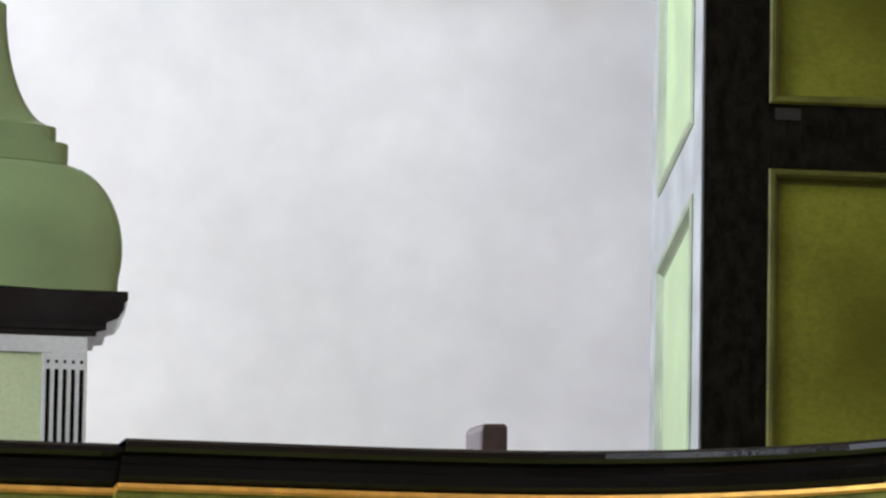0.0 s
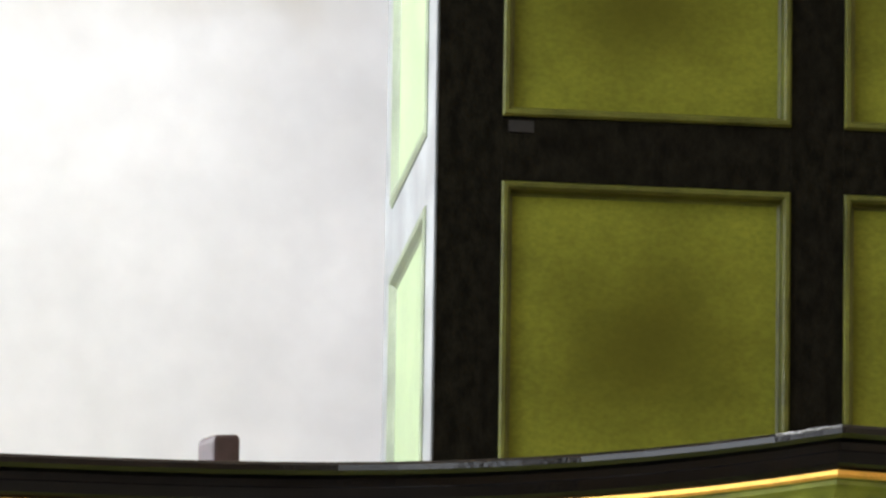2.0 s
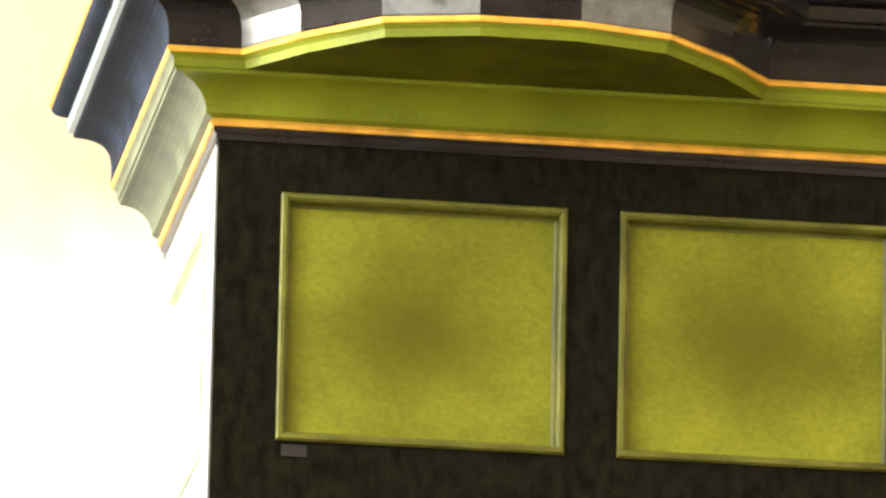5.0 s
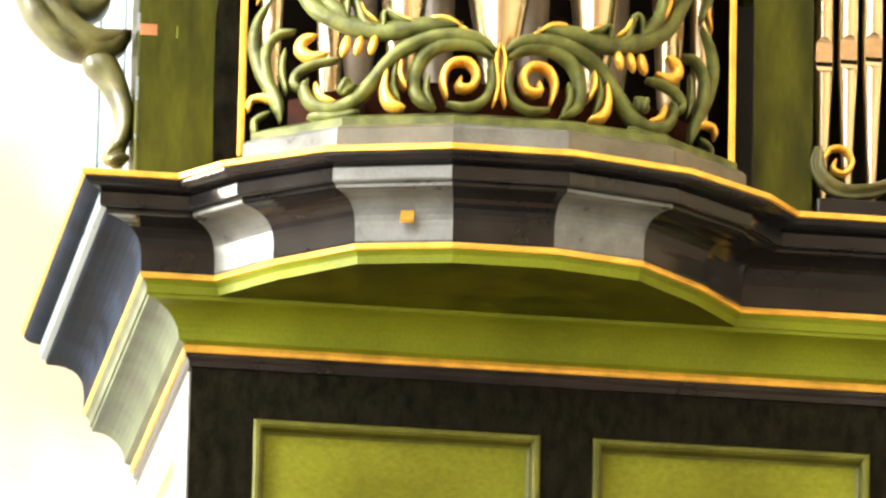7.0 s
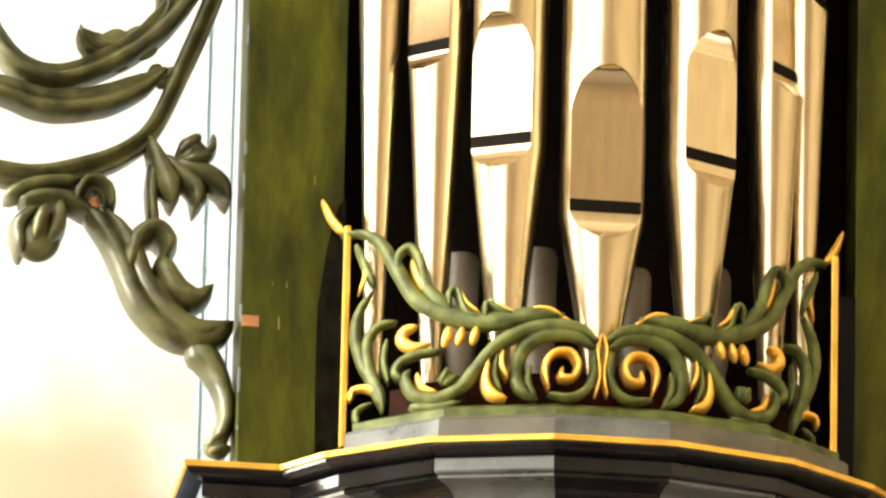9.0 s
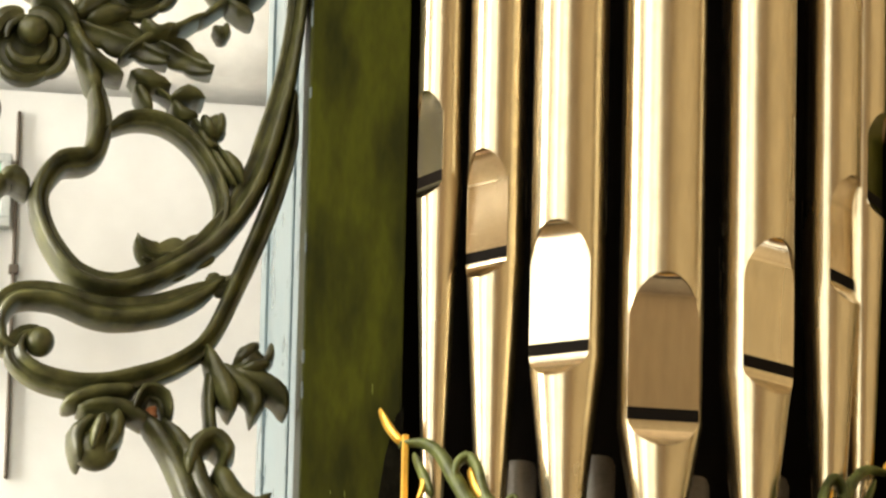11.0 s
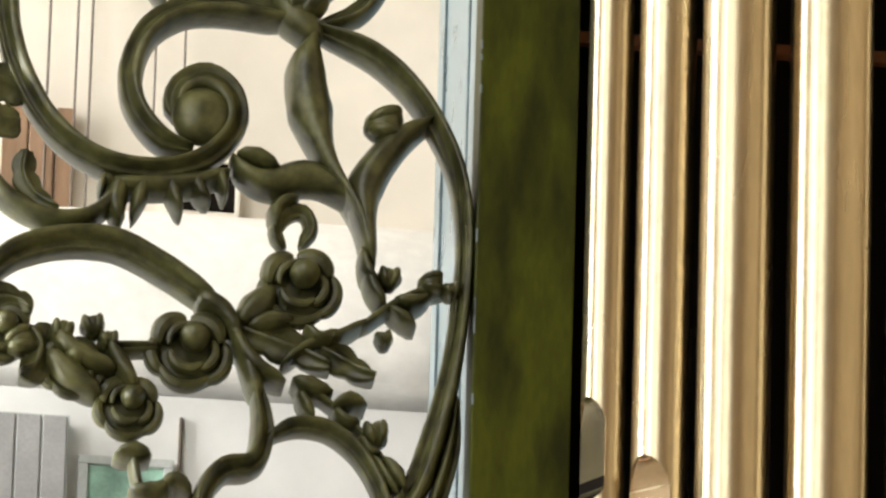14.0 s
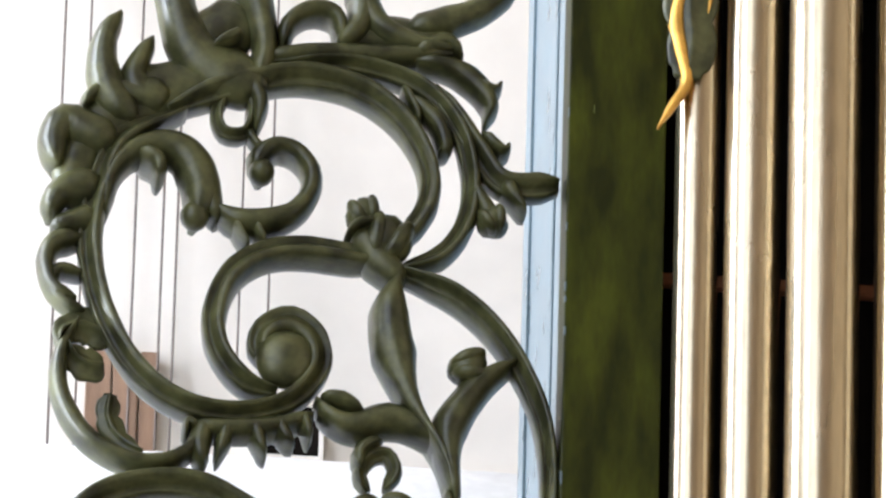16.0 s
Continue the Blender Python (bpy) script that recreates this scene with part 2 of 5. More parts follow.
def side_wall(name, side):
    x0, x1 = (LEFT_X - 0.6, LEFT_X) if side == "left" else (RIGHT_X, RIGHT_X + 0.6)
    bm = bmesh.new()
    spans = sorted((wy - ww / 2, wy + ww / 2, z0, z1) for s, wy, z0, z1, ww, p in WINDOWS if s == side)
    y = -26.0
    for a, b, z0, z1 in spans:
        box_bm(x0, x1, y, a, 0, 17.6, bm=bm)
        box_bm(x0, x1, a, b, 0, z0, bm=bm)
        box_bm(x0, x1, a, b, z1, 17.6, bm=bm)
        y = b
    box_bm(x0, x1, y, 3.0, 0, 17.6, bm=bm)
    return tagged(part(name, bm, NAVE), "thick ochre plastered wall with tall window openings", "wall", kind="structure")


side_wall("wall_south", "left")
side_wall("wall_north", "right")

# the gallery and the wall behind the organ, with a rounded plaster ledge where it sets back
box_structure("gallery_floor", LEFT_X, RIGHT_X, -1.35, BACK_Y, 4.2, 4.4, WOOD, "boarded gallery floor under the organ", "gallery floor")
wall_bm = bmesh.new()
box_bm(LEFT_X, RIGHT_X, BACK_Y, BACK_Y + 0.5, 0, 9.08, bm=wall_bm)
tagged(part("wall_west", wall_bm, WALL), "white limewashed wall behind the organ, slightly uneven", "wall", kind="structure")

box_structure("wall_upper", LEFT_X, RIGHT_X, BACK_Y + 0.3, BACK_Y + 0.6, 9.08, 17.6, UPPER_WALL, "pinkish cream plastered wall above the ledge", "wall")
ledge_rows = []
for i in range(241):
    x = LEFT_X + (RIGHT_X - LEFT_X) * i / 240
    row = []
    for k in range(9):
        a = math.pi / 2 * k / 8
        wob = 0.012 * noise.noise(Vector((x * 3, k * 0.7, 0))) + 0.008 * noise.noise(Vector((x * 14, k * 1.3, 5)))
        row.append((x, BACK_Y - 0.05 + 0.35 * (1 - math.cos(a)) + wob, 9.13 + 0.47 * math.sin(a) + wob))
    row = [(x, BACK_Y + 0.3, 9.13)] + row
    ledge_rows.append(row)
tagged(part("plaster_ledge", sweep(ledge_rows), LEDGE, smooth=True), "rough white plaster ledge along the wall head", "ledge", kind="structure")

# ---- the organ: lower case ----
organ = thing("organ_case", "green and black painted pipe organ case with gilt lines and carvings", "organ")
CASE_R = 2.1       # the case goes on past the view and is closed there
CASE_BACK = 0.92
Z_FRIEZE = 6.937
ROWS = [(6.341, 6.838), (5.60, 6.211), (4.75, 5.47)]
COLS = [(0.125, 0.69), (0.794, 1.345), (1.449, 2.0)]

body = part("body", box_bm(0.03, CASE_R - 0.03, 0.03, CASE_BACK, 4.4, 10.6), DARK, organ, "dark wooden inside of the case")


def frame_piece(x0, x1, z0, z1, name="frame_bar"):
    return part(name, box_bm(x0, x1, 0.0, 0.028, z0, z1, 0.0006), BLACK, organ)


xs = [0.0] + [v for c in COLS for v in c] + [CASE_R]
for i in range(0, len(xs), 2):
    frame_piece(xs[i], xs[i + 1], 4.4, Z_FRIEZE, "stile")
for x0, x1 in COLS:
    zs = [4.4] + [v for r in reversed(ROWS) for v in r] + [Z_FRIEZE]
    for i in range(0, len(zs), 2):
        frame_piece(x0, x1, zs[i], zs[i + 1], "rail")


def panel(x0, x1, z0, z1, axis="front", parent=organ, mats=(PANEL_FIELD, CASE_MOULD)):
    """A raised moulding round a sunk field. axis side: the same on the case's side face, x0..x1 along the depth."""
    def place(u, d, z):
        return (u, d, z) if axis == "front" else (d, u, z)
    prof = [(0.0, 0.0), (0.0, -0.006), (0.004, -0.012), (0.011, -0.012), (0.016, -0.006), (0.018, 0.02), (0.024, 0.022)]
    sunk = 0.022
    if axis == "side":
        prof = [(0.0, 0.0), (0.0, -0.005), (0.008, -0.009), (0.02, -0.008), (0.028, 0.002), (0.034, 0.006)]
        sunk = 0.006
    corners = [(x0, z0, 1, 1), (x1, z0, -1, 1), (x1, z1, -1, -1), (x0, z1, 1, -1), (x0, z0, 1, 1)]
    rows = [[place(cx + sx * o, d, cz + sz * o) for o, d in prof] for cx, cz, sx, sz in corners]
    pan = part("panel", box_bm(0, 1, 0, 1, 0, 1), mats[0], parent)
    me = pan.data
    for v in me.vertices:
        u = x0 + 0.02 if v.co.x < 0.5 else x1 - 0.02
        z = z0 + 0.02 if v.co.z < 0.5 else z1 - 0.02
        v.co = place(u, sunk if v.co.y < 0.5 else 0.0275, z)
    part("moulding", sweep(rows), mats[1], pan)
    return pan


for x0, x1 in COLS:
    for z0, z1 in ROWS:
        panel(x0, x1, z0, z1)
# pasted paper label on the rail under the first panel
part("paper_label", box_bm(0.137, 0.187, -0.003, -0.0005, 6.31, 6.333), material("aged_label", (0.008, 0.007, 0.006), 0.8), organ, "small aged paper label")

# side face towards the windows: stiles, rails and two sunk panels
side_z = [4.4, 4.75, 5.5, 5.60, 6.196, 6.336, 6.826, Z_FRIEZE]
part("side_stile", box_bm(-0.003, 0.029, 0.0285, 0.165, 4.4, Z_FRIEZE, 0.002), LIT_GREY, organ)
part("side_stile", box_bm(-0.003, 0.029, 0.79, CASE_BACK, 4.4, Z_FRIEZE, 0.002), LIT_GREY, organ)
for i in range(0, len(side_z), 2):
    part("side_rail", box_bm(-0.003, 0.029, 0.165, 0.79, side_z[i], side_z[i + 1], 0.002), LIT_GREY, organ)
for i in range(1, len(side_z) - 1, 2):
    panel(0.165, 0.79, side_z[i], side_z[i + 1], "side", mats=(LIT_GREEN, LIT_MOULD))

# ---- cornice: straight cove below, polygonal bay above ----
CX = 0.546
LOW = [(-0.517, -0.11), (-0.418, -0.25), (-0.279, -0.39), (-0.098, -0.440)]
UPP = [(-0.608, -0.245), (-0.537, -0.350), (-0.357, -0.490), (-0.120, -0.562)]


def plan(o, left=True):
    """The cornice's plan at the overhang o: from the back of the left side round the bay to the right."""
    k = (o - 0.113) / (0.248 - 0.113)
    half = [(a[0] + (b[0] - a[0]) * k, a[1] + (b[1] - a[1]) * k) for a, b in zip(LOW, UPP)]
    half[0] = (half[0][0], -o)
    pts = [(-o, CASE_BACK), (-o, -o)] + [(CX + x, y) for x, y in half] + [(CX - x, y) for x, y in reversed(half)]
    return pts + [(CASE_R, -o)]


def straight(o):
    return [(-o, CASE_BACK), (-o, -o), (CASE_R, -o)]


def band(name, profile, mat, way=plan, label="", pale=(), side=None):
    """A strip of the cornice: profile is a list of (overhang, height)."""
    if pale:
        # facet by facet: on some, a window's sheen is put into pale grey
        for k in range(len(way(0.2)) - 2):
            part(name + "_facet", sweep([[(x, y, z) for x, y in way(o)[k + 1:k + 3]] for o, z in profile]), SHEEN_GREY if k in pale else mat, cornice, "silver-grey, sheen put into the colour" if k in pale else "")
    else:
        part(name, sweep([[(x, y, z) for x, y in way(o)[1:]] for o, z in profile]), mat, cornice, label)
    # the return along the case's side: same paints, shade put into duller colours
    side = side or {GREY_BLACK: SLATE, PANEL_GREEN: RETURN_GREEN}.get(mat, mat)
    part("return_" + name, sweep([[(x, y, z) for x, y in way(o)[:2]] for o, z in profile]), side, cornice, "slate tone, shade put into the colour" if side == SLATE else "")


cornice = part("cornice", sweep([[(x, y, z) for x, y in straight(o)] for o, z in
               [(0.0, 6.937), (0.006, 6.937), (0.006, 6.948), (0.012, 6.954), (0.012, 6.962)]]), GREY_BLACK, organ, "black, green and gilt moulded cornice")
band("gilt_line", [(0.012, 6.962), (0.017, 6.963), (0.02, 6.969), (0.017, 6.976), (0.016, 6.978)], GOLD, straight)
cove = [(0.016, 6.978)] + [(0.03 + 0.068 * (1 - math.cos(a)), 6.984 + 0.062 * math.sin(a)) for a in [math.pi / 2 * k / 8 for k in range(9)]] + [(0.1, 7.054)]
band("green_cove", cove, PANEL_GREEN, straight)
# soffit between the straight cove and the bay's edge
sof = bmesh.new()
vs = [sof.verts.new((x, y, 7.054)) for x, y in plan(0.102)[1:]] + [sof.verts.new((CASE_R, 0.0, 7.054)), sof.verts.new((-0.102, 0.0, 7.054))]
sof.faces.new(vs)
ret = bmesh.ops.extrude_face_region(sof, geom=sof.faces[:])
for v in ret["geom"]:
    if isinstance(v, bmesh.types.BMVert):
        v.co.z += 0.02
# darker green than the cove's: the overhang's shade put into the colour
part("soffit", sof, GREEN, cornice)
band("green_fillet", [(0.1, 7.0545), (0.103, 7.054), (0.105, 7.070), (0.112, 7.079)], PANEL_GREEN)
band("gilt_line", [(0.112, 7.079), (0.117, 7.080), (0.119, 7.085), (0.117, 7.091), (0.115, 7.092)], GOLD)
big = [(0.115, 7.092)] + [(0.117 + 0.075 * (1 - math.cos(a)) ** 1.7, 7.096 + 0.086 * math.sin(a)) for a in [math.pi / 2 * k / 10 for k in range(11)]] + [(0.197, 7.184), (0.197, 7.19)]
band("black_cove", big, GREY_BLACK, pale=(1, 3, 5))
# on the return the fascia's window glint is put into a pale colour
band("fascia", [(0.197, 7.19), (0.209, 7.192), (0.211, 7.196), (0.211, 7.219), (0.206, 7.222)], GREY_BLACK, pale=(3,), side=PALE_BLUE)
ov = [(0.206, 7.222)] + [(0.214 + 0.03 * math.sin(a), 7.242 - 0.018 * math.cos(a)) for a in [math.pi / 2 * k / 5 for k in range(6)]]
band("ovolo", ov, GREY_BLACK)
band("gilt_line", [(0.244, 7.242), (0.25, 7.243), (0.251, 7.252), (0.247, 7.255), (0.2, 7.257)], GOLD)
top = bmesh.new()
vs = [top.verts.new((x, y, 7.256)) for x, y in plan(0.205)] + [top.verts.new((CASE_R, CASE_BACK, 7.256))]
top.faces.new(vs)
part("cornice_top", top, GREY_BLACK, cornice)

# ---- upper case ----
post = part("corner_post", box_bm(-0.142, 0.056, -0.17, -0.05, 7.256, 10.6, 0.004), GREEN, organ, "worn green corner post with chipped paint")
part("corner_post", box_bm(1.074, 1.195, -0.17, -0.05, 7.256, 10.6, 0.004), GREEN, organ)
part("top_board", box_bm(-0.16, CASE_R, -0.6, CASE_BACK, 10.6, 10.66), BLACK, organ)
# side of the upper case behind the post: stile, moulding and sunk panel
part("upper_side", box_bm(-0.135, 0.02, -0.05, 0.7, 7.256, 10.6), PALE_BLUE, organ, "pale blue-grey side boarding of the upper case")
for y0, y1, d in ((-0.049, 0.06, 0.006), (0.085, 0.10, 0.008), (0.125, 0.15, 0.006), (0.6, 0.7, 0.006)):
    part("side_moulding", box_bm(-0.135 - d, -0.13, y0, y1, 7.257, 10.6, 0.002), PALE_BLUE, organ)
# bare wood where paint has chipped off the post
part("paint_chip", box_bm(-0.139, -0.105, -0.1715, -0.168, 7.555, 7.578, 0.001), RED_WOOD, post, "chipped paint showing reddish wood")
# small gilt square on the bay's cove
bm = box_bm(-0.013, 0.013, -0.004, 0.004, -0.015, 0.015, 0.001)
sq = part("gilt_square", bm, GOLD, cornice, "gilt")
sq.matrix_local = pose(0.358, -0.449, 7.135, -38, 0, -13)

# ---- pipes ----
def pipe(name, x, y, z_mouth, r, z_foot, z_top, lip_h, slot, parent_group, face=0.0, lip_w=0.8):
    """One flue pipe: conical foot, cylindrical body, flattened lips round a dark slot. face: the mouth's turn in degrees."""
    p = thing(name, "polished tin organ pipe with a round-arched upper lip", "organ pipe", parent_group)
    p.matrix_world = pose(x, y, 0, 0, 0, face)
    w = r * lip_w
    tip = r * 0.33
    z0, z1 = z_mouth - slot / 2, z_mouth + slot / 2
    drop = r * 0.72

    def ring(z, rad, hw, deep=None):
        """A circle, pressed flat in front over the half width hw, as deep as a flat of the half width deep."""
        deep = deep or hw
        half = math.asin(min(0.95, max(hw / rad, 0.03)))
        pts = []
        for k in range(13):
            a = half * (k / 6 - 1)
            qx, qy = rad * math.sin(a), -rad * math.cos(a)
            pts.append((qx, max(qy, -math.sqrt(rad * rad - deep * deep)) if hw > 0 else qy, z))
        for k in range(60):
            a = half + (2 * math.pi - 2 * half) * k / 59
            pts.append((rad * math.sin(a), -rad * math.cos(a) + (0.0 if 0 < k < 59 else -0.00005), z))
        return pts

    def foot_radius(z):
        return tip + (r - tip) * (z - z_foot) / (z0 - z_foot)

    rows = [ring(z_foot + (z0 - drop - z_foot) * i / 6, foot_radius(z_foot + (z0 - drop - z_foot) * i / 6), 0.0) for i in range(7)]
    for i in range(9):
        a = math.pi / 2 * i / 8
        z = z0 - drop * math.cos(a)
        rows.append(ring(z, foot_radius(z), w * 0.985 * math.sin(a) * foot_radius(z) / r))
    part("foot", sweep(rows, True, True), TIN, p, smooth="angle")
    rows = [ring(z0, r, w * 0.985), ring(z1, r, w * 0.985), ring(z1 + lip_h * 0.66, r, w * 0.985)]
    for i in range(1, 11):
        a = math.pi / 2 * i / 10
        rows.append(ring(z1 + lip_h * (0.66 + 0.34 * math.sin(a)), r, w * 0.985 * math.cos(a), w * 0.985 * math.cos(a) ** 0.45 if i < 10 else 0.0))
    rows += [ring(z1 + lip_h * 1.02, r, 0.0), ring(z_top, r, 0.0)]
    part("pipe_body", sweep(rows, True, True), TIN, p, smooth="angle")
    # no hole is cut: the mouth's shade is put into a dark plate
    part("mouth", box_bm(-w * 0.99, w * 0.99, -math.sqrt(r * r - (w * 0.985) ** 2) - 0.0006, -math.sqrt(r * r - w * w) + 0.004, z0 - 0.001, z1 + 0.001), DARK, p, "dark plate for the mouth slot's shade")

    def lip(rows, name, label):
        """A thin plate on the flattened front: rows of (height, radius, half width)."""
        out = []
        for z, rad, hw, *deep in rows:
            yc = -math.sqrt(rad * rad - (deep[0] if deep else hw) ** 2) - 0.0012
            out.append([(-hw, yc, z), (0, yc, z), (hw, yc, z), (hw, yc + 0.004, z), (-hw, yc + 0.004, z)])
        part(name, sweep(out, True, True), TIN_LIP, p, label, smooth="angle")

    arcs = [math.pi / 2 * k / 14 for k in range(14)]
    lip([(z1, r, w), (z1 + lip_h * 0.3, r, w), (z1 + lip_h * 0.6, r, w), (z1 + lip_h * 0.65, r, w)] + [(z1 + lip_h * (0.66 + 0.34 * math.sin(a)), r, w * math.cos(a), w * math.cos(a) ** 0.45) for a in arcs], "upper_lip", "burnished flat upper lip")
    low = []
    for a in arcs:
        z = z0 - drop * math.sin(a)
        low.append((z, foot_radius(z), w * math.cos(a) * foot_radius(z) / r))
    lip(low, "lower_lip", "")
    return p


# middle, mouth height, radius and the turn of the mouth
TOWER = [(0.116, -0.21, 8.288, 0.0452, -58), (0.225, -0.256, 8.117, 0.058, -43), (0.358, -0.334, 7.904, 0.0735, -29), (0.5385, -0.37, 7.765, 0.083, 0),
         (0.731, -0.34, 7.891, 0.0735, 29), (0.892, -0.251, 8.113, 0.058, 47), (0.961, -0.22, 8.299, 0.0452, 58)]
for x, y, zm, r, turn in TOWER:
    pipe("organ_pipe", x, y, zm, r, 7.42, 10.55, 0.05 + 2.65 * r, 0.018 + 0.06 * r, "pipes of the round tower", face=turn, lip_w=0.85)
for i in range(14):
    pipe("organ_pipe", 1.226 + i * 0.0495, -0.1, 7.60 + 0.008 * i, 0.0205, 7.30, 9.0, 0.05, 0.009, "pipes of the flat field")

# short dull pipes standing in the dark behind the feet of the front pipes
for x, y, z_top in ((0.295, -0.14, 7.74), (0.445, -0.17, 7.75), (0.632, -0.17, 7.72), (0.795, -0.14, 7.74)):
    inner = thing("organ_pipe", "short dull lead organ pipe standing behind the front pipes", "organ pipe", "inner pipes of the tower")
    inner.matrix_world = pose(x, y, 0)
    levels = [(0.012, 7.42), (0.034, 7.56), (0.036, z_top - 0.02), (0.03, z_top - 0.005), (0.012, z_top)]
    part("pipe_body", sweep([[(r * math.cos(2 * math.pi * k / 24), r * math.sin(2 * math.pi * k / 24), z) for k in range(24)] for r, z in levels], True, True), LEAD, inner, smooth="angle")

# ---- gallery parapet ----
parapet = thing("gallery_parapet", "green panelled gallery parapet with a black moulded handrail and gilt line", "parapet")


def parapet_line(o):
    """The parapet's plan at the overhang o: straight, a small step forward, then a swelling bay with a break."""
    pts = [(-5.1, -1.43 - o), (-1.163 + o * 0.3 - 0.02, -1.43 - o), (-1.163 - 0.02 + o * 0.2, -1.48 - o), (-0.75, -1.48 - o)]
    for k in range(1, 13):
        u = k / 12
        pts.append((-0.75 + 1.24 * u, -1.48 - o - 0.02 * u - 0.49 * u ** 2.6))
    pts += [(0.497 + 0.1 * o, -1.99 - o), (0.585 - 0.1 * o, -1.975 - o), (0.70, -2.09 - o), (1.0, -2.25 - o), (1.6, -2.36 - o), (3.0, -2.36 - o), (6.5, -2.36 - o)]
    return pts


def rail_band(name, profile, mat, label=""):
    rows = [[(x, y, z) for x, y in parapet_line(o)] for o, z in profile]
    return part(name, sweep(rows), mat, parapet, label)


rail_band("handrail", [(-0.16, 5.322), (-0.005, 5.322), (0.0, 5.316), (0.0, 5.306), (-0.012, 5.300), (-0.03, 5.296), (-0.034, 5.283), (-0.03, 5.280), (-0.04, 5.262), (-0.055, 5.252)], RAIL_BLACK)
rail_band("gilt_line", [(-0.055, 5.252), (-0.05, 5.251), (-0.049, 5.243), (-0.053, 5.238)], GOLD)
rail_band("green_moulding", [(-0.053, 5.238), (-0.06, 5.236), (-0.062, 5.228), (-0.075, 5.222), (-0.09, 5.209)], MOULD_GREEN)
line = parapet_line(-0.092)
cut = [[line[0], line[1]], [line[1], line[2]], line[2:4], line[3:8], line[7:12], line[11:16], line[15:17], line[16:18], line[17:19], line[18:20], line[19:21], line[20:22]]
for seg in cut:
    if len(seg) < 2:
        continue
    a, b = Vector(seg[0]), Vector(seg[-1])
    gap = (Vector(seg[1]) - a).normalized() * 0.0015
    gap2 = (b - Vector(seg[-2])).normalized() * 0.0015
    seg = [tuple(a + gap)] + list(seg[1:-1]) + [tuple(b - gap2)]
    part("board", sweep([[(x, y, 5.209) for x, y in seg], [(x, y, 4.2) for x, y in seg], [(x, y + 0.02, 4.2) for x, y in seg], [(x, y + 0.02, 5.209) for x, y in seg]], False, False), PARAPET_GREEN, parapet)
rail_band("back_board", [(-0.16, 5.322), (-0.16, 4.2)], BLACK)
rail_band("backing", [(-0.118, 5.209), (-0.118, 4.2)], BLACK)

# ---- carved ornament ----
def spline(pts, step=0.012):
    """A smooth curve through the points."""
    p = [Vector(q) for q in pts]
    p = [p[0] * 2 - p[1]] + p + [p[-1] * 2 - p[-2]]
    out = []
    for i in range(1, len(p) - 2):
        n = max(3, int((p[i + 1] - p[i]).length / step))
        for k in range(n):
            t = k / n
            a, b, c, d = p[i - 1], p[i], p[i + 1], p[i + 2]
            out.append(0.5 * (2 * b + (c - a) * t + (2 * a - 5 * b + 4 * c - d) * t * t + (3 * b - a - 3 * c + d) * t ** 3))
    out.append(p[-2])
    return out


def width_at(ws, u):
    if not isinstance(ws, list):
        return ws
    x = u * (len(ws) - 1)
    i = min(int(x), len(ws) - 2)
    return ws[i] + (ws[i + 1] - ws[i]) * (x - i)


MOULD = [(-0.5, -0.9), (-0.92, -0.3), (-1, 0.25), (-0.92, 0.58), (-0.72, 0.66), (-0.52, 0.44), (-0.24, 0.62), (0.1, 0.95), (0.42, 1.05), (0.72, 0.85), (0.94, 0.4), (1, -0.05), (0.86, -0.45), (0.5, -0.9)]
ROUND = [(-0.5, -0.9), (-0.88, -0.4), (-1, 0.1), (-0.86, 0.6), (-0.5, 0.98), (0, 1.12), (0.5, 0.98), (0.86, 0.6), (1, 0.1), (0.88, -0.4), (0.5, -0.9)]


def carve_scroll(pts, ws, depth, surf, prof=MOULD, swell=1.0):
    """A moulded band that runs along the curve; surf(x) gives the plane's depth there."""
    c = spline(pts)
    n = len(c)
    rows = []
    for i, p in enumerate(c):
        t = (c[min(i + 1, n - 1)] - c[max(i - 1, 0)]).normalized()
        s = Vector((-t.y, t.x))
        u = i / (n - 1)
        w = width_at(ws, u) / 2 * swell
        w *= min(1.0, 0.45 + 6 * min(u, 1 - u))
        w *= 1 + 0.05 * noise.noise(Vector((p.x * 30, p.y * 30, 3.0)))
        dd = depth * (0.75 + 0.25 * min(1.0, 8 * min(u, 1 - u)))
        rows.append([(p.x + s.x * a * w, surf(p.x) - d * dd * 0.6, p.y + s.y * a * w) for a, d in prof])
    return sweep(rows, True, True)


def carve_leaf(pts, w, depth, surf, lobes=3):
    """A lobed acanthus leaf: a raised vein, hollow halves and thick rolled edges, the tip curled forward."""
    c = spline(pts, 0.007)
    n = len(c)
    rows = []
    for i, p in enumerate(c):
        u = i / (n - 1)
        t = (c[min(i + 1, n - 1)] - c[max(i - 1, 0)]).normalized()
        s = Vector((-t.y, t.x))
        env = math.sin(math.pi * min(1.0, 0.16 + 0.84 * u)) ** 0.65 * 0.95 + 0.10
        lobe = 0.74 + 0.26 * math.sin(math.pi * ((u * lobes) % 1.0) ** 0.75) ** 0.8
        hw = w * 0.5 * env * (lobe if 0.06 < u < 0.96 else 0.75)
        f = depth * (0.5 + 0.3 * u + 0.5 * max(0.0, u - 0.75) * 4 * 0.6)
        y0 = surf(p.x)
        prof = [(-1, 0.3), (-0.85, 0.52), (-0.5, 0.5), (-0.14, 0.66), (0, 0.86), (0.14, 0.6), (0.5, 0.36), (0.85, 0.42), (1, 0.25), (0.75, -0.25), (-0.75, -0.25)]
        rows.append([(p.x + s.x * a * hw, y0 - f * d, p.y + s.y * a * hw) for a, d in prof])
    return sweep(rows, True, True)


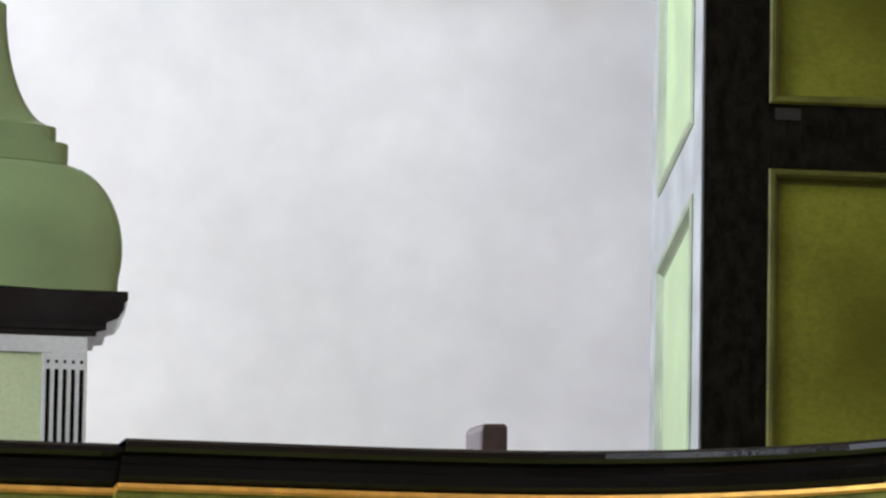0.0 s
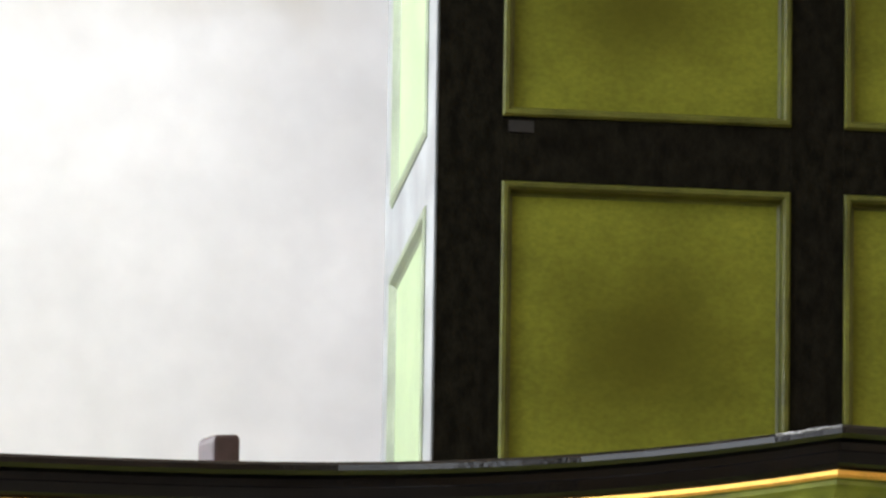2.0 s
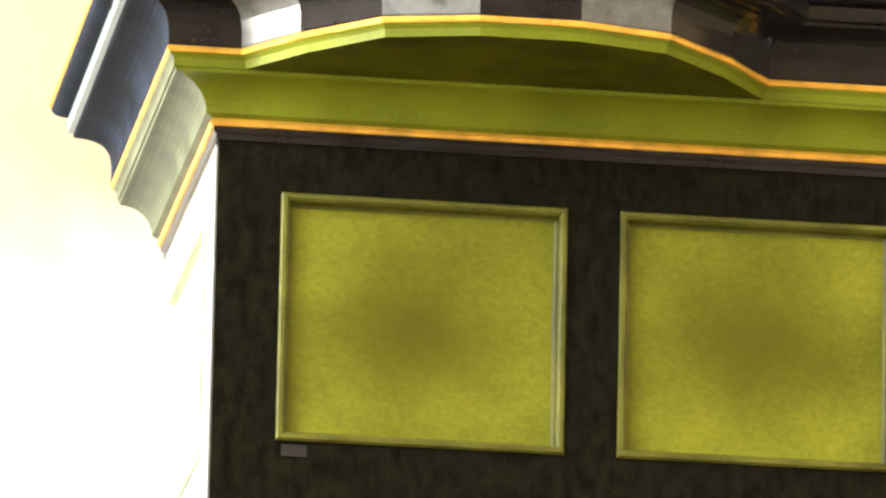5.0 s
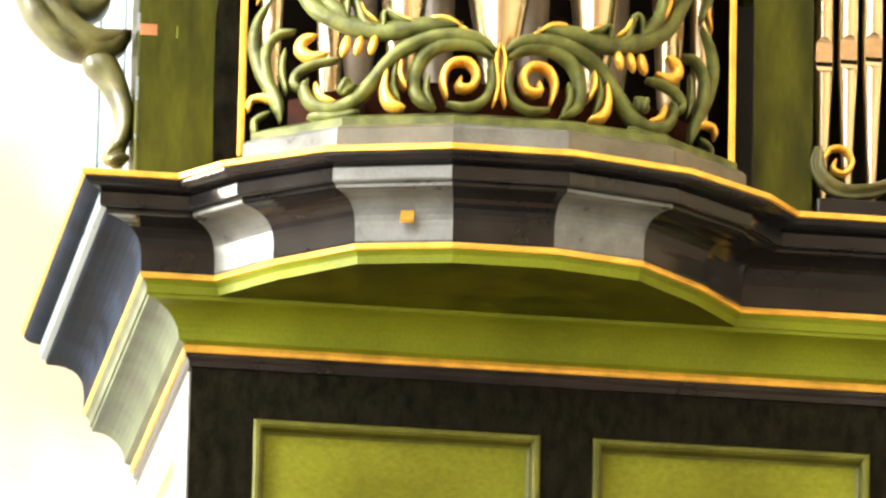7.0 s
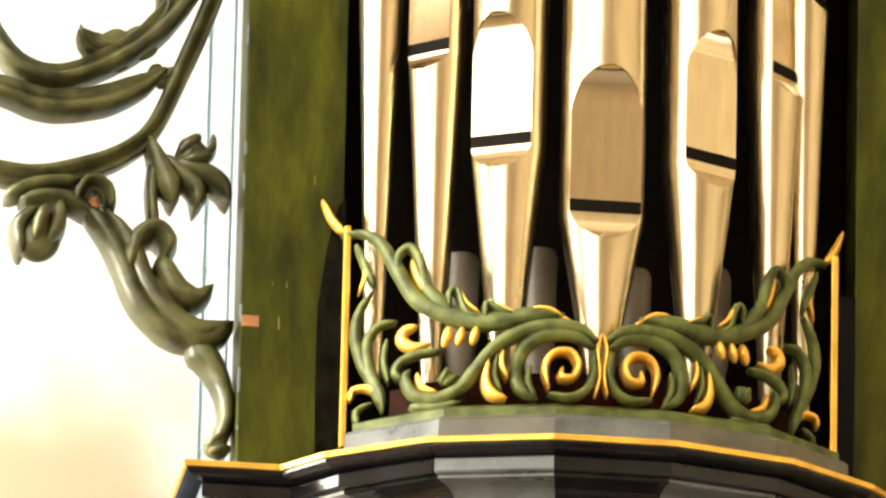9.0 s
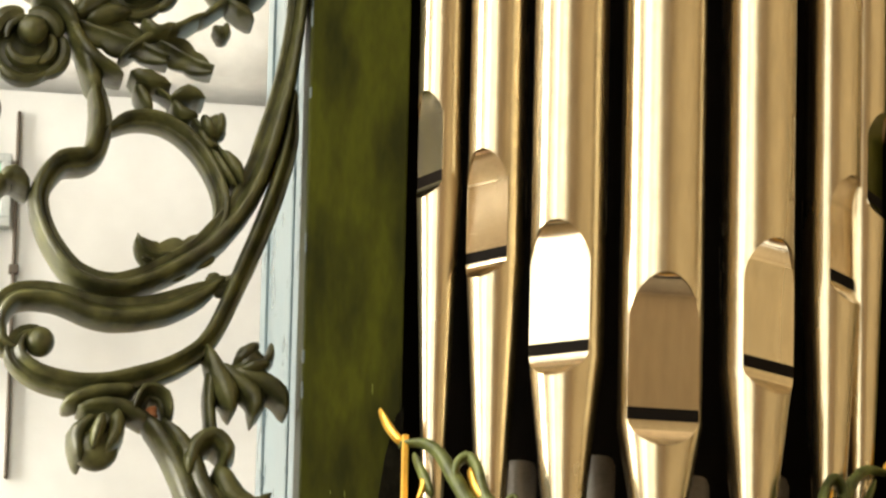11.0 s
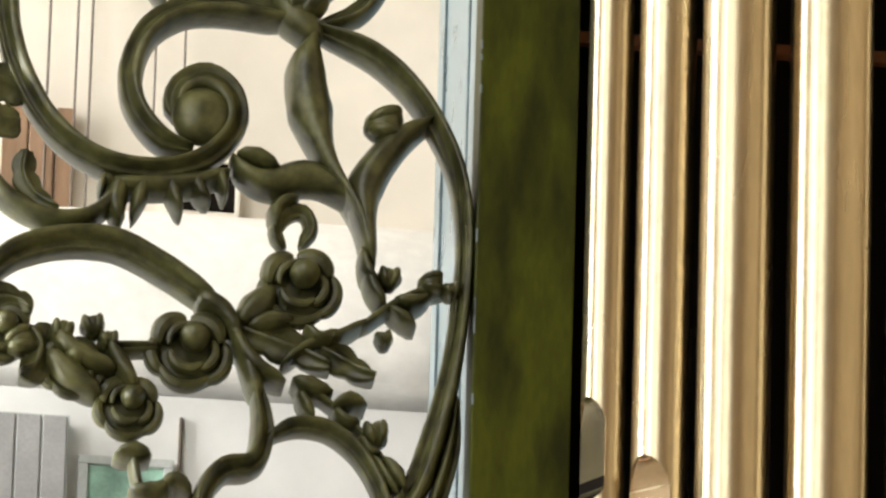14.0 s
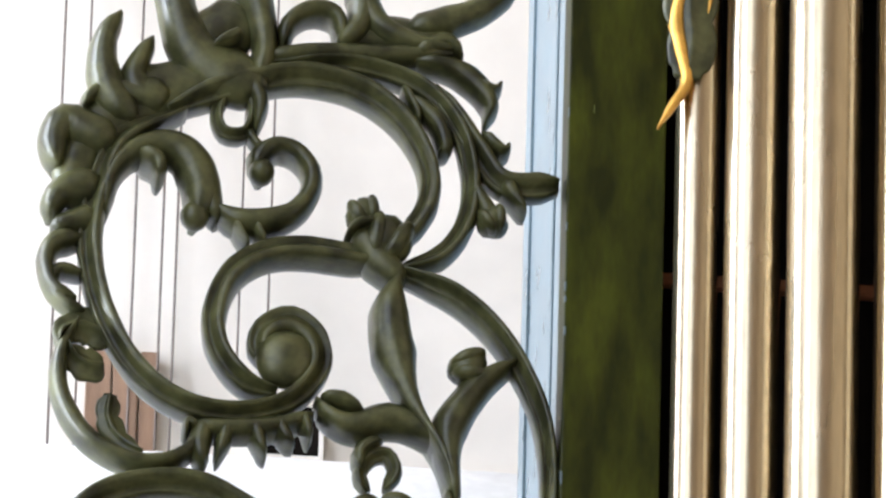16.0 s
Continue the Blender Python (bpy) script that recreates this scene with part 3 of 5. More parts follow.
def blob(bm, center, rx, ry, rz, seg=10, rings=7, dent=0.0, turn=0.0):
    r = bmesh.ops.create_uvsphere(bm, u_segments=seg, v_segments=rings, radius=1.0)
    q = Euler((0, turn, 0)).to_matrix()
    for v in r["verts"]:
        k = 1 - dent * max(0.0, math.cos(3 * math.atan2(v.co.x, v.co.z)))
        v.co = Vector(center) + q @ Vector((v.co.x * rx * k, v.co.y * ry, v.co.z * rz * k))


def carve_ball(p, w, depth, surf):
    bm = bmesh.new()
    y = surf(p[0]) - depth * 0.3
    blob(bm, (p[0], y, p[1]), w * 0.5, depth * 0.5, w * 0.48, 14, 9, 0.2, p[0] * 40)
    turn = 0.6 + math.sin(p[0] * 97 + p[1] * 53)
    for s in (-1, 1):
        blob(bm, (p[0] + s * w * 0.2 * math.cos(turn), y - depth * 0.16, p[1] - s * w * 0.2 * math.sin(turn)), w * 0.2, depth * 0.42, w * 0.44, 12, 8, 0.0, turn + s * 0.25)
    return bm


def carve_rose(p, w, depth, surf, parent, name):
    """A rose: a round heart above the middle, cupped petals with thick rims nested round it, deep gaps between them."""
    y = surf(p[0])
    rnd = random.Random(int(p[0] * 1000) + 7)
    bm = bmesh.new()
    blob(bm, (p[0], y + 0.1 * w, p[1]), w * 0.85, w * 0.2, w * 0.85, 16, 10, 0.1)
    rose = part(name, bm, LEAF_GREEN, parent, smooth=True)
    bm = bmesh.new()
    blob(bm, (p[0] + 0.08 * w, y - w * 0.55, p[1] + 0.2 * w), w * 0.34, w * 0.5, w * 0.31, 18, 12, 0.05)
    part("heart", bm, LEAF_GREEN, rose, smooth=True)
    tilt = rnd.uniform(-15, 15)
    # radius, first and last angle, width of the rim, how far it stands forward
    for r0, a0, a1, wide, fwd in [(0.5, 188, 300, 0.22, 0.5), (0.56, 285, 375, 0.22, 0.42), (0.82, 205, 300, 0.26, 0.25), (0.84, 290, 372, 0.28, 0.22),
                                  (0.76, 8, 84, 0.42, 0.3), (0.78, 92, 165, 0.42, 0.28), (0.84, 150, 222, 0.3, 0.2), (0.52, 60, 170, 0.2, 0.46)]:
        rows = []
        for i in range(13):
            u = i / 12
            ang = radians(a0 + (a1 - a0) * u + tilt)
            hw = wide * w / 2 * (0.35 + 0.65 * math.sin(math.pi * u) ** 0.6)
            rad = r0 * w * (1 - 0.1 * abs(2 * u - 1) ** 2)
            row = []
            for q, f in [(-1, -1.6), (-1, 0.2), (-0.7, 0.8), (0, 1.0), (0.7, 0.7), (1, 0.0), (1, -1.6)]:
                rr = rad + q * hw
                row.append((p[0] + math.cos(ang) * rr, y - fwd * w - f * hw, p[1] + math.sin(ang) * rr))
            rows.append(row)
        part("petal", sweep(rows, True, True), LEAF_GREEN, rose, smooth="angle")
    return rose


WING_Y = -0.085
wing = thing("carved_wing", "green carved wing of scrolls, leaves and roses beside the tower", "carved ornament")


def wing_plane(x):
    return WING_Y


def wing_piece(kind, name, pts, w, depth):
    prof = ROUND if name in ("bud", "stem", "branch", "hook", "lobe", "crest", "acanthus", "limb") else MOULD
    if kind == "scroll":
        bm = carve_scroll(pts, w, depth * 1.8, wing_plane, prof, 0.97)
    elif kind == "leaf":
        bm = carve_leaf(pts, w * 1.3, depth * 1.5, wing_plane)
    elif kind == "knob":
        bm = bmesh.new()
        blob(bm, (pts[0], wing_plane(0) - depth * 0.5, pts[1]), w * 0.5, depth * 0.6, w * 0.5, 20, 12)
    elif kind == "ball":
        bm = carve_ball(pts, w * 1.15, depth * 1.5, wing_plane)
    else:
        return carve_rose(pts, w * 1.05, depth * 1.4, wing_plane, wing, name)
    return part(name, bm, LEAF_GREEN, wing, smooth=True)


wing_piece("scroll", "scroll", [(-0.913, 9.586), (-1.037, 9.515), (-1.083, 9.401), (-1.095, 9.278), (-1.065, 9.146), (-0.997, 9.026), (-0.902, 8.955), (-0.788, 8.938), (-0.687, 8.969), (-0.63, 9.041), (-0.639, 9.104), (-0.686, 9.139), (-0.737, 9.119), (-0.747, 9.079), (-0.719, 9.057)], [0.035, 0.049, 0.056, 0.056, 0.053, 0.051, 0.049, 0.044, 0.042, 0.053, 0.074, 0.084], .06)
wing_piece("scroll", "scroll", [(-0.492, 9.292), (-0.549, 9.288), (-0.664, 9.297), (-0.743, 9.283), (-0.807, 9.236), (-0.839, 9.155), (-0.829, 9.074), (-0.777, 9.009), (-0.71, 8.987)], [0.051, 0.06, 0.058, 0.051, 0.039], .06)
wing_piece("scroll", "scroll", [(-0.948, 9.583), (-0.869, 9.626), (-0.779, 9.657), (-0.676, 9.677), (-0.56, 9.654), (-0.472, 9.589), (-0.42, 9.496), (-0.418, 9.415), (-0.457, 9.348), (-0.499, 9.319)], [0.051, 0.06, 0.051, 0.044], .06)
wing_piece("scroll", "scroll", [(-0.757, 9.694), (-0.585, 9.711), (-0.446, 9.675), (-0.365, 9.593), (-0.332, 9.49), (-0.337, 9.391), (-0.381, 9.312), (-0.463, 9.274)], [0.023, 0.039, 0.039, 0.042, 0.046], .05)
wing_piece("scroll", "scroll", [(-0.479, 9.268), (-0.352, 9.216), (-0.258, 9.128), (-0.191, 9.008), (-0.163, 8.901), (-0.157, 8.769), (-0.166, 8.624), (-0.188, 8.479)], [0.039, 0.046, 0.044, 0.039, 0.035, 0.039], .06)
wing_piece("scroll", "scroll", [(-0.163, 8.858), (-0.162, 8.726), (-0.176, 8.569), (-0.206, 8.424), (-0.252, 8.278), (-0.322, 8.173), (-0.405, 8.109), (-0.504, 8.067), (-0.585, 8.086), (-0.638, 8.147), (-0.665, 8.216), (-0.661, 8.268), (-0.624, 8.316), (-0.568, 8.331), (-0.55, 8.401), (-0.564, 8.484), (-0.586, 8.542)], [0.039, 0.039, 0.044, 0.051, 0.058, 0.058, 0.053, 0.046, 0.039, 0.046, 0.051, 0.039], .06)
wing_piece("scroll", "scroll", [(-0.542, 8.387), (-0.487, 8.417), (-0.419, 8.412), (-0.356, 8.364), (-0.311, 8.286), (-0.305, 8.216), (-0.35, 8.142)], [0.03, 0.039, 0.039, 0.037, 0.028], .045)
wing_piece("scroll", "stem", [(-0.312, 7.921), (-0.317, 7.839), (-0.309, 7.758)], [0.026, 0.03, 0.026], .035)
wing_piece("scroll", "hook", [(-1.112, 9.118), (-1.145, 9.043), (-1.141, 8.958), (-1.091, 8.875), (-1.01, 8.827), (-0.931, 8.825), (-0.876, 8.86), (-0.868, 8.91)], [0.021, 0.039, 0.044, 0.042, 0.039, 0.028], .05)
wing_piece("scroll", "arch", [(-1.126, 8.653), (-1.103, 8.702), (-1.049, 8.748), (-0.96, 8.777), (-0.859, 8.777), (-0.767, 8.735), (-0.686, 8.683), (-0.637, 8.639)], [0.046, 0.06, 0.063, 0.058, 0.044], .06)
wing_piece("leaf", "leaf", [(-1.041, 8.966), (-1.045, 8.917), (-1.023, 8.876), (-0.974, 8.837)], 0.042, .04)
wing_piece("scroll", "tail", [(-0.411, 9.671), (-0.363, 9.606), (-0.316, 9.535), (-0.262, 9.47), (-0.153, 9.475)], [0.035, 0.051, 0.053, 0.058, 0.065], .05)
wing_piece("ball", "bud", (-0.286, 9.38), 0.06, .06)
wing_piece("ball", "bud", (-0.546, 9.379), 0.067, .06)
wing_piece("ball", "knot", (-0.499, 9.325), 0.097, .07)
wing_piece("scroll", "hook", [(-1.104, 9.216), (-1.156, 9.225), (-1.169, 9.187), (-1.138, 9.153), (-1.101, 9.137)], [0.023, 0.03, 0.026], .04)
wing_piece("leaf", "leaf", [(-1.043, 9.086), (-1.1, 9.107), (-1.139, 9.092), (-1.149, 9.067)], 0.065, .05)
wing_piece("leaf", "leaf", [(-1.057, 9.025), (-1.08, 9.023), (-1.108, 9.033), (-1.132, 9.056)], 0.058, .05)
wing_piece("scroll", "bud", [(-0.473, 9.256), (-0.488, 9.182), (-0.481, 9.109), (-0.458, 9.026), (-0.429, 8.957), (-0.375, 8.868), (-0.342, 8.756)], [0.032, 0.088, 0.097, 0.053, 0.026, 0.023, 0.026], .07)
wing_piece("scroll", "bud", [(-0.234, 9.078), (-0.292, 9.037), (-0.336, 8.983), (-0.365, 8.917), (-0.356, 8.827), (-0.342, 8.756)], [0.023, 0.067, 0.084, 0.046, 0.023], .07)
wing_piece("ball", "bud", (-0.327, 9.057), 0.077, .07)
wing_piece("scroll", "ring", [(-0.52, 8.791), (-0.538, 8.826), (-0.517, 8.864), (-0.483, 8.872), (-0.467, 8.837), (-0.486, 8.8)], [0.03, 0.034, 0.032], .03)
wing_piece("rose", "rose", (-0.486, 8.709), 0.086, .07)
wing_piece("rose", "rose", (-0.701, 8.56), 0.088, .07)
wing_piece("rose", "flower", (-0.817, 8.433), 0.07, .07)
wing_piece("rose", "flower", (-0.932, 8.511), 0.067, .07)
wing_piece("rose", "flower", (-1.073, 8.575), 0.067, .07)
wing_piece("ball", "bud", (-1.04, 8.553), 0.06, .05)
wing_piece("scroll", "stem", [(-0.861, 8.546), (-0.805, 8.555), (-0.76, 8.559)], [0.019, 0.021], .03)
wing_piece("leaf", "leaf", [(-0.317, 8.168), (-0.372, 8.14), (-0.439, 8.136), (-0.473, 8.163)], 0.06, .05)
wing_piece("leaf", "leaf", [(-0.361, 8.153), (-0.394, 8.116), (-0.461, 8.123)], 0.046, .04)
wing_piece("leaf", "leaf", [(-0.33, 8.096), (-0.296, 8.081), (-0.269, 8.1)], 0.039, .04)
wing_piece("leaf", "leaf", [(-1.019, 8.588), (-0.996, 8.554), (-1.005, 8.506), (-1.037, 8.48)], 0.07, .06)
wing_piece("leaf", "leaf", [(-1.121, 8.605), (-1.089, 8.643), (-1.044, 8.64), (-1.021, 8.612)], 0.058, .05)
wing_piece("scroll", "lobe", [(-1.016, 9.558), (-1.063, 9.604), (-1.085, 9.677), (-1.08, 9.74), (-1.053, 9.785)], [0.07, 0.087, 0.072, 0.056, 0.035], 0.06)
wing_piece("scroll", "lobe", [(-0.983, 9.591), (-1.021, 9.644), (-1.009, 9.695), (-0.986, 9.737)], [0.087, 0.075, 0.052, 0.029], 0.05)
wing_piece("scroll", "lobe", [(-0.949, 9.618), (-1.023, 9.613), (-1.075, 9.622), (-1.109, 9.601), (-1.119, 9.576)], [0.093, 0.087, 0.058, 0.037, 0.021], 0.05)
wing_piece("scroll", "crest", [(-0.75, 9.644), (-0.825, 9.67), (-0.895, 9.715), (-0.93, 9.781), (-0.953, 9.879)], [0.093, 0.134, 0.11, 0.087, 0.081], 0.055)
wing_piece("scroll", "lobe", [(-0.807, 9.75), (-0.833, 9.736), (-0.863, 9.719)], [0.028, 0.035, 0.016], 0.075)
wing_piece("scroll", "lobe", [(-0.773, 9.655), (-0.758, 9.725), (-0.77, 9.805), (-0.798, 9.89)], [0.052, 0.058, 0.075, 0.087], 0.06)
wing_piece("scroll", "lobe", [(-1.054, 9.506), (-1.111, 9.527), (-1.154, 9.545), (-1.177, 9.504), (-1.168, 9.443)], [0.081, 0.093, 0.084, 0.067, 0.041], 0.06)
wing_piece("scroll", "lobe", [(-1.084, 9.418), (-1.129, 9.402), (-1.166, 9.381), (-1.18, 9.341)], [0.081, 0.087, 0.064, 0.041], 0.055)
wing_piece("scroll", "lobe", [(-1.089, 9.344), (-1.134, 9.325), (-1.175, 9.313)], [0.07, 0.064, 0.037], 0.05)
wing_piece("scroll", "lobe", [(-1.114, 9.293), (-1.164, 9.283), (-1.183, 9.243), (-1.166, 9.185), (-1.12, 9.158)], [0.046, 0.049, 0.037, 0.033, 0.035], 0.05)
wing_piece("scroll", "crest", [(-0.769, 9.708), (-0.655, 9.728), (-0.517, 9.733), (-0.373, 9.743)], [0.046, 0.051, 0.051, 0.039], 0.05)
wing_piece("scroll", "lobe", [(-0.579, 9.893), (-0.533, 9.803), (-0.46, 9.762), (-0.373, 9.748)], [0.07, 0.064, 0.049, 0.029], 0.06)
wing_piece("scroll", "lobe", [(-0.609, 9.748), (-0.565, 9.801), (-0.562, 9.895)], [0.046, 0.064, 0.07], 0.06)
wing_piece("scroll", "lobe", [(-0.724, 9.733), (-0.712, 9.787), (-0.669, 9.822), (-0.616, 9.813), (-0.598, 9.748)], [0.035, 0.042, 0.042, 0.039, 0.035], 0.055)
wing_piece("scroll", "lobe", [(-0.467, 9.795), (-0.393, 9.819), (-0.324, 9.849), (-0.25, 9.904)], [0.064, 0.067, 0.058, 0.041], 0.05)
wing_piece("scroll", "lobe", [(-0.454, 9.737), (-0.391, 9.767), (-0.358, 9.736)], [0.046, 0.042, 0.026], 0.06)
wing_piece("scroll", "lobe", [(-0.453, 9.724), (-0.378, 9.716), (-0.322, 9.68), (-0.296, 9.636), (-0.306, 9.598)], [0.03, 0.044, 0.058, 0.049, 0.017], 0.05)
wing_piece("scroll", "lobe", [(-0.326, 9.686), (-0.29, 9.669), (-0.274, 9.685)], [0.029, 0.021, 0.012], 0.05)
wing_piece("scroll", "lobe", [(-0.312, 9.575), (-0.267, 9.539), (-0.256, 9.555)], [0.037, 0.026, 0.012], 0.045)
wing_piece("scroll", "lobe", [(-0.463, 9.646), (-0.404, 9.596), (-0.385, 9.539), (-0.399, 9.525)], [0.029, 0.044, 0.042, 0.017], 0.045)
wing_piece("scroll", "lobe", [(-0.475, 9.666), (-0.447, 9.618), (-0.442, 9.585)], [0.023, 0.028, 0.012], 0.045)
wing_piece("scroll", "lobe", [(-0.328, 9.457), (-0.304, 9.418), (-0.287, 9.386)], [0.033, 0.044, 0.058], 0.05)
wing_piece("scroll", "lobe", [(-0.263, 9.47), (-0.236, 9.43), (-0.219, 9.406)], [0.049, 0.033, 0.014], 0.05)
wing_piece("scroll", "acanthus", [(-1.07, 9.348), (-1.062, 9.423), (-1.024, 9.481), (-0.962, 9.506), (-0.91, 9.489), (-0.88, 9.435), (-0.875, 9.389), (-0.891, 9.341)], [0.035, 0.042, 0.049, 0.06, 0.077, 0.091, 0.086, 0.049], 0.06)
wing_piece("scroll", "lobe", [(-1.007, 9.481), (-0.966, 9.463), (-0.964, 9.426)], [0.037, 0.042, 0.023], 0.07)
wing_piece("scroll", "lobe", [(-0.892, 9.461), (-0.862, 9.414), (-0.843, 9.348)], [0.053, 0.058, 0.035], 0.05)
wing_piece("scroll", "acanthus", [(-0.855, 9.38), (-0.803, 9.353), (-0.746, 9.355), (-0.69, 9.377), (-0.657, 9.422), (-0.656, 9.469), (-0.688, 9.509), (-0.732, 9.517), (-0.765, 9.486), (-0.758, 9.448)], [0.042, 0.058, 0.06, 0.053, 0.046, 0.046, 0.044, 0.039, 0.049, 0.053], 0.055)
wing_piece("scroll", "lobe", [(-0.809, 9.35), (-0.793, 9.321), (-0.776, 9.3)], [0.028, 0.023, 0.009], 0.05)
wing_piece("scroll", "lobe", [(-0.766, 9.347), (-0.754, 9.323), (-0.742, 9.306)], [0.028, 0.023, 0.009], 0.05)
wing_piece("scroll", "ring", [(-0.83, 9.639), (-0.85, 9.588), (-0.835, 9.547), (-0.792, 9.547), (-0.774, 9.593), (-0.788, 9.644)], [0.028, 0.03, 0.028], 0.035)
wing_piece("scroll", "lobe", [(-0.842, 9.675), (-0.79, 9.66), (-0.764, 9.612), (-0.77, 9.55)], [0.046, 0.053, 0.039, 0.016], 0.05)
wing_piece("scroll", "stem", [(-0.787, 9.553), (-0.772, 9.531), (-0.751, 9.513)], [0.023, 0.026], 0.03)
wing_piece("scroll", "lobe", [(-0.631, 8.975), (-0.604, 8.943), (-0.553, 8.925), (-0.485, 8.945), (-0.428, 8.929), (-0.379, 8.892)], [0.026, 0.046, 0.072, 0.074, 0.056, 0.023], 0.055)
wing_piece("scroll", "lobe", [(-0.622, 8.978), (-0.579, 8.975), (-0.537, 8.953)], [0.028, 0.042, 0.019], 0.06)
wing_piece("scroll", "lobe", [(-0.852, 8.914), (-0.861, 8.865), (-0.852, 8.819)], [0.046, 0.053, 0.029], 0.05)
wing_piece("scroll", "lobe", [(-0.804, 8.919), (-0.814, 8.874), (-0.825, 8.833)], [0.044, 0.037, 0.014], 0.05)
wing_piece("scroll", "lobe", [(-0.756, 8.926), (-0.744, 8.885), (-0.729, 8.845)], [0.039, 0.039, 0.016], 0.05)
wing_piece("scroll", "lobe", [(-0.706, 8.932), (-0.693, 8.898), (-0.673, 8.875)], [0.042, 0.037, 0.016], 0.05)
wing_piece("scroll", "lobe", [(-0.657, 8.942), (-0.646, 8.91), (-0.642, 8.884)], [0.03, 0.026, 0.012], 0.05)
wing_piece("scroll", "lobe", [(-0.866, 8.898), (-0.886, 8.909), (-0.89, 8.884)], [0.023, 0.023, 0.014], 0.05)
wing_piece("scroll", "scroll", [(-0.297, 8.095), (-0.352, 8.056), (-0.429, 8.022), (-0.529, 8.01), (-0.63, 8.037), (-0.706, 8.032), (-0.742, 7.985), (-0.734, 7.939), (-0.695, 7.915)], [0.03, 0.051, 0.064, 0.067, 0.064, 0.056, 0.053, 0.051, 0.042], 0.05)
wing_piece("scroll", "scroll", [(-0.647, 7.937), (-0.663, 7.96), (-0.694, 7.947), (-0.699, 7.906), (-0.647, 7.869), (-0.547, 7.857), (-0.447, 7.882), (-0.37, 7.92), (-0.316, 7.976), (-0.264, 8.097), (-0.206, 8.254), (-0.172, 8.387), (-0.164, 8.494)], [0.046, 0.049, 0.049, 0.051, 0.051, 0.044, 0.039, 0.039, 0.042, 0.042, 0.039, 0.035, 0.028], 0.05)
wing_piece("knob", "knob", (-0.656, 7.937), 0.06, 0.06)
wing_piece("scroll", "lobe", [(-0.327, 7.948), (-0.307, 7.905), (-0.284, 7.859), (-0.274, 7.811)], [0.021, 0.049, 0.06, 0.016], 0.055)
wing_piece("scroll", "lobe", [(-0.302, 7.911), (-0.256, 7.879), (-0.227, 7.845), (-0.232, 7.802)], [0.023, 0.053, 0.049, 0.016], 0.05)
wing_piece("scroll", "lobe", [(-0.279, 7.898), (-0.223, 7.884), (-0.182, 7.86), (-0.165, 7.822)], [0.028, 0.053, 0.053, 0.016], 0.055)
wing_piece("ball", "bud", (-0.241, 7.918), 0.067, 0.06)
wing_piece("scroll", "hook", [(-0.227, 7.912), (-0.202, 7.932), (-0.201, 7.96)], [0.028, 0.023, 0.014], 0.05)
wing_piece("scroll", "lobe", [(-0.605, 7.81), (-0.549, 7.838), (-0.466, 7.85)], [0.028, 0.042, 0.033], 0.05)
wing_piece("knob", "bud", (-0.54, 7.724), 0.093, 0.06)
wing_piece("scroll", "lobe", [(-0.498, 7.799), (-0.503, 7.752), (-0.521, 7.707)], [0.035, 0.044, 0.023], 0.07)
wing_piece("scroll", "lobe", [(-0.542, 7.787), (-0.576, 7.749), (-0.57, 7.692)], [0.028, 0.044, 0.026], 0.06)
wing_piece("scroll", "lobe", [(-0.527, 7.785), (-0.539, 7.75), (-0.548, 7.712)], [0.026, 0.039, 0.021], 0.085)
wing_piece("scroll", "limb", [(-0.576, 7.805), (-0.53, 7.816), (-0.483, 7.812), (-0.431, 7.783)], [0.023, 0.035, 0.039, 0.035], 0.05)
wing_piece("scroll", "limb", [(-0.452, 7.805), (-0.403, 7.748), (-0.367, 7.68), (-0.336, 7.61), (-0.278, 7.552), (-0.214, 7.526)], [0.039, 0.051, 0.053, 0.053, 0.049, 0.039], 0.05)
wing_piece("scroll", "limb", [(-0.409, 7.788), (-0.355, 7.722), (-0.324, 7.648), (-0.28, 7.591), (-0.219, 7.556), (-0.152, 7.572)], [0.033, 0.044, 0.049, 0.053, 0.056, 0.035], 0.065)
wing_piece("scroll", "rim", [(-0.465, 7.799), (-0.444, 7.841), (-0.408, 7.831), (-0.398, 7.785)], [0.03, 0.035, 0.035, 0.028], 0.075)
wing_piece("scroll", "lobe", [(-0.356, 7.675), (-0.347, 7.73), (-0.312, 7.758), (-0.281, 7.733), (-0.29, 7.697)], [0.035, 0.044, 0.044, 0.042, 0.028], 0.075)
wing_piece("scroll", "lobe", [(-0.298, 7.702), (-0.268, 7.643), (-0.223, 7.623), (-0.193, 7.648)], [0.046, 0.067, 0.056, 0.021], 0.06)
wing_piece("scroll", "lobe", [(-0.315, 7.661), (-0.266, 7.571), (-0.209, 7.544), (-0.152, 7.573)], [0.058, 0.072, 0.065, 0.041], 0.055)
wing_piece("scroll", "lobe", [(-0.231, 7.537), (-0.191, 7.495), (-0.164, 7.439), (-0.157, 7.382), (-0.177, 7.321)], [0.081, 0.058, 0.042, 0.035, 0.039], 0.045)
wing_piece("ball", "knob", (-0.174, 7.323), 0.046, 0.05)
wing_piece("scroll", "lobe", [(-0.561, 9.343), (-0.518, 9.293), (-0.466, 9.235)], [0.058, 0.088, 0.051], 0.06)
wing_piece("knob", "bud", (-0.55, 9.368), 0.067, 0.06)
wing_piece("scroll", "lobe", [(-0.583, 9.325), (-0.557, 9.349), (-0.52, 9.354)], [0.016, 0.028, 0.019], 0.075)
wing_piece("scroll", "lobe", [(-0.618, 8.596), (-0.573, 8.537), (-0.51, 8.5)], [0.023, 0.042, 0.016], 0.06)
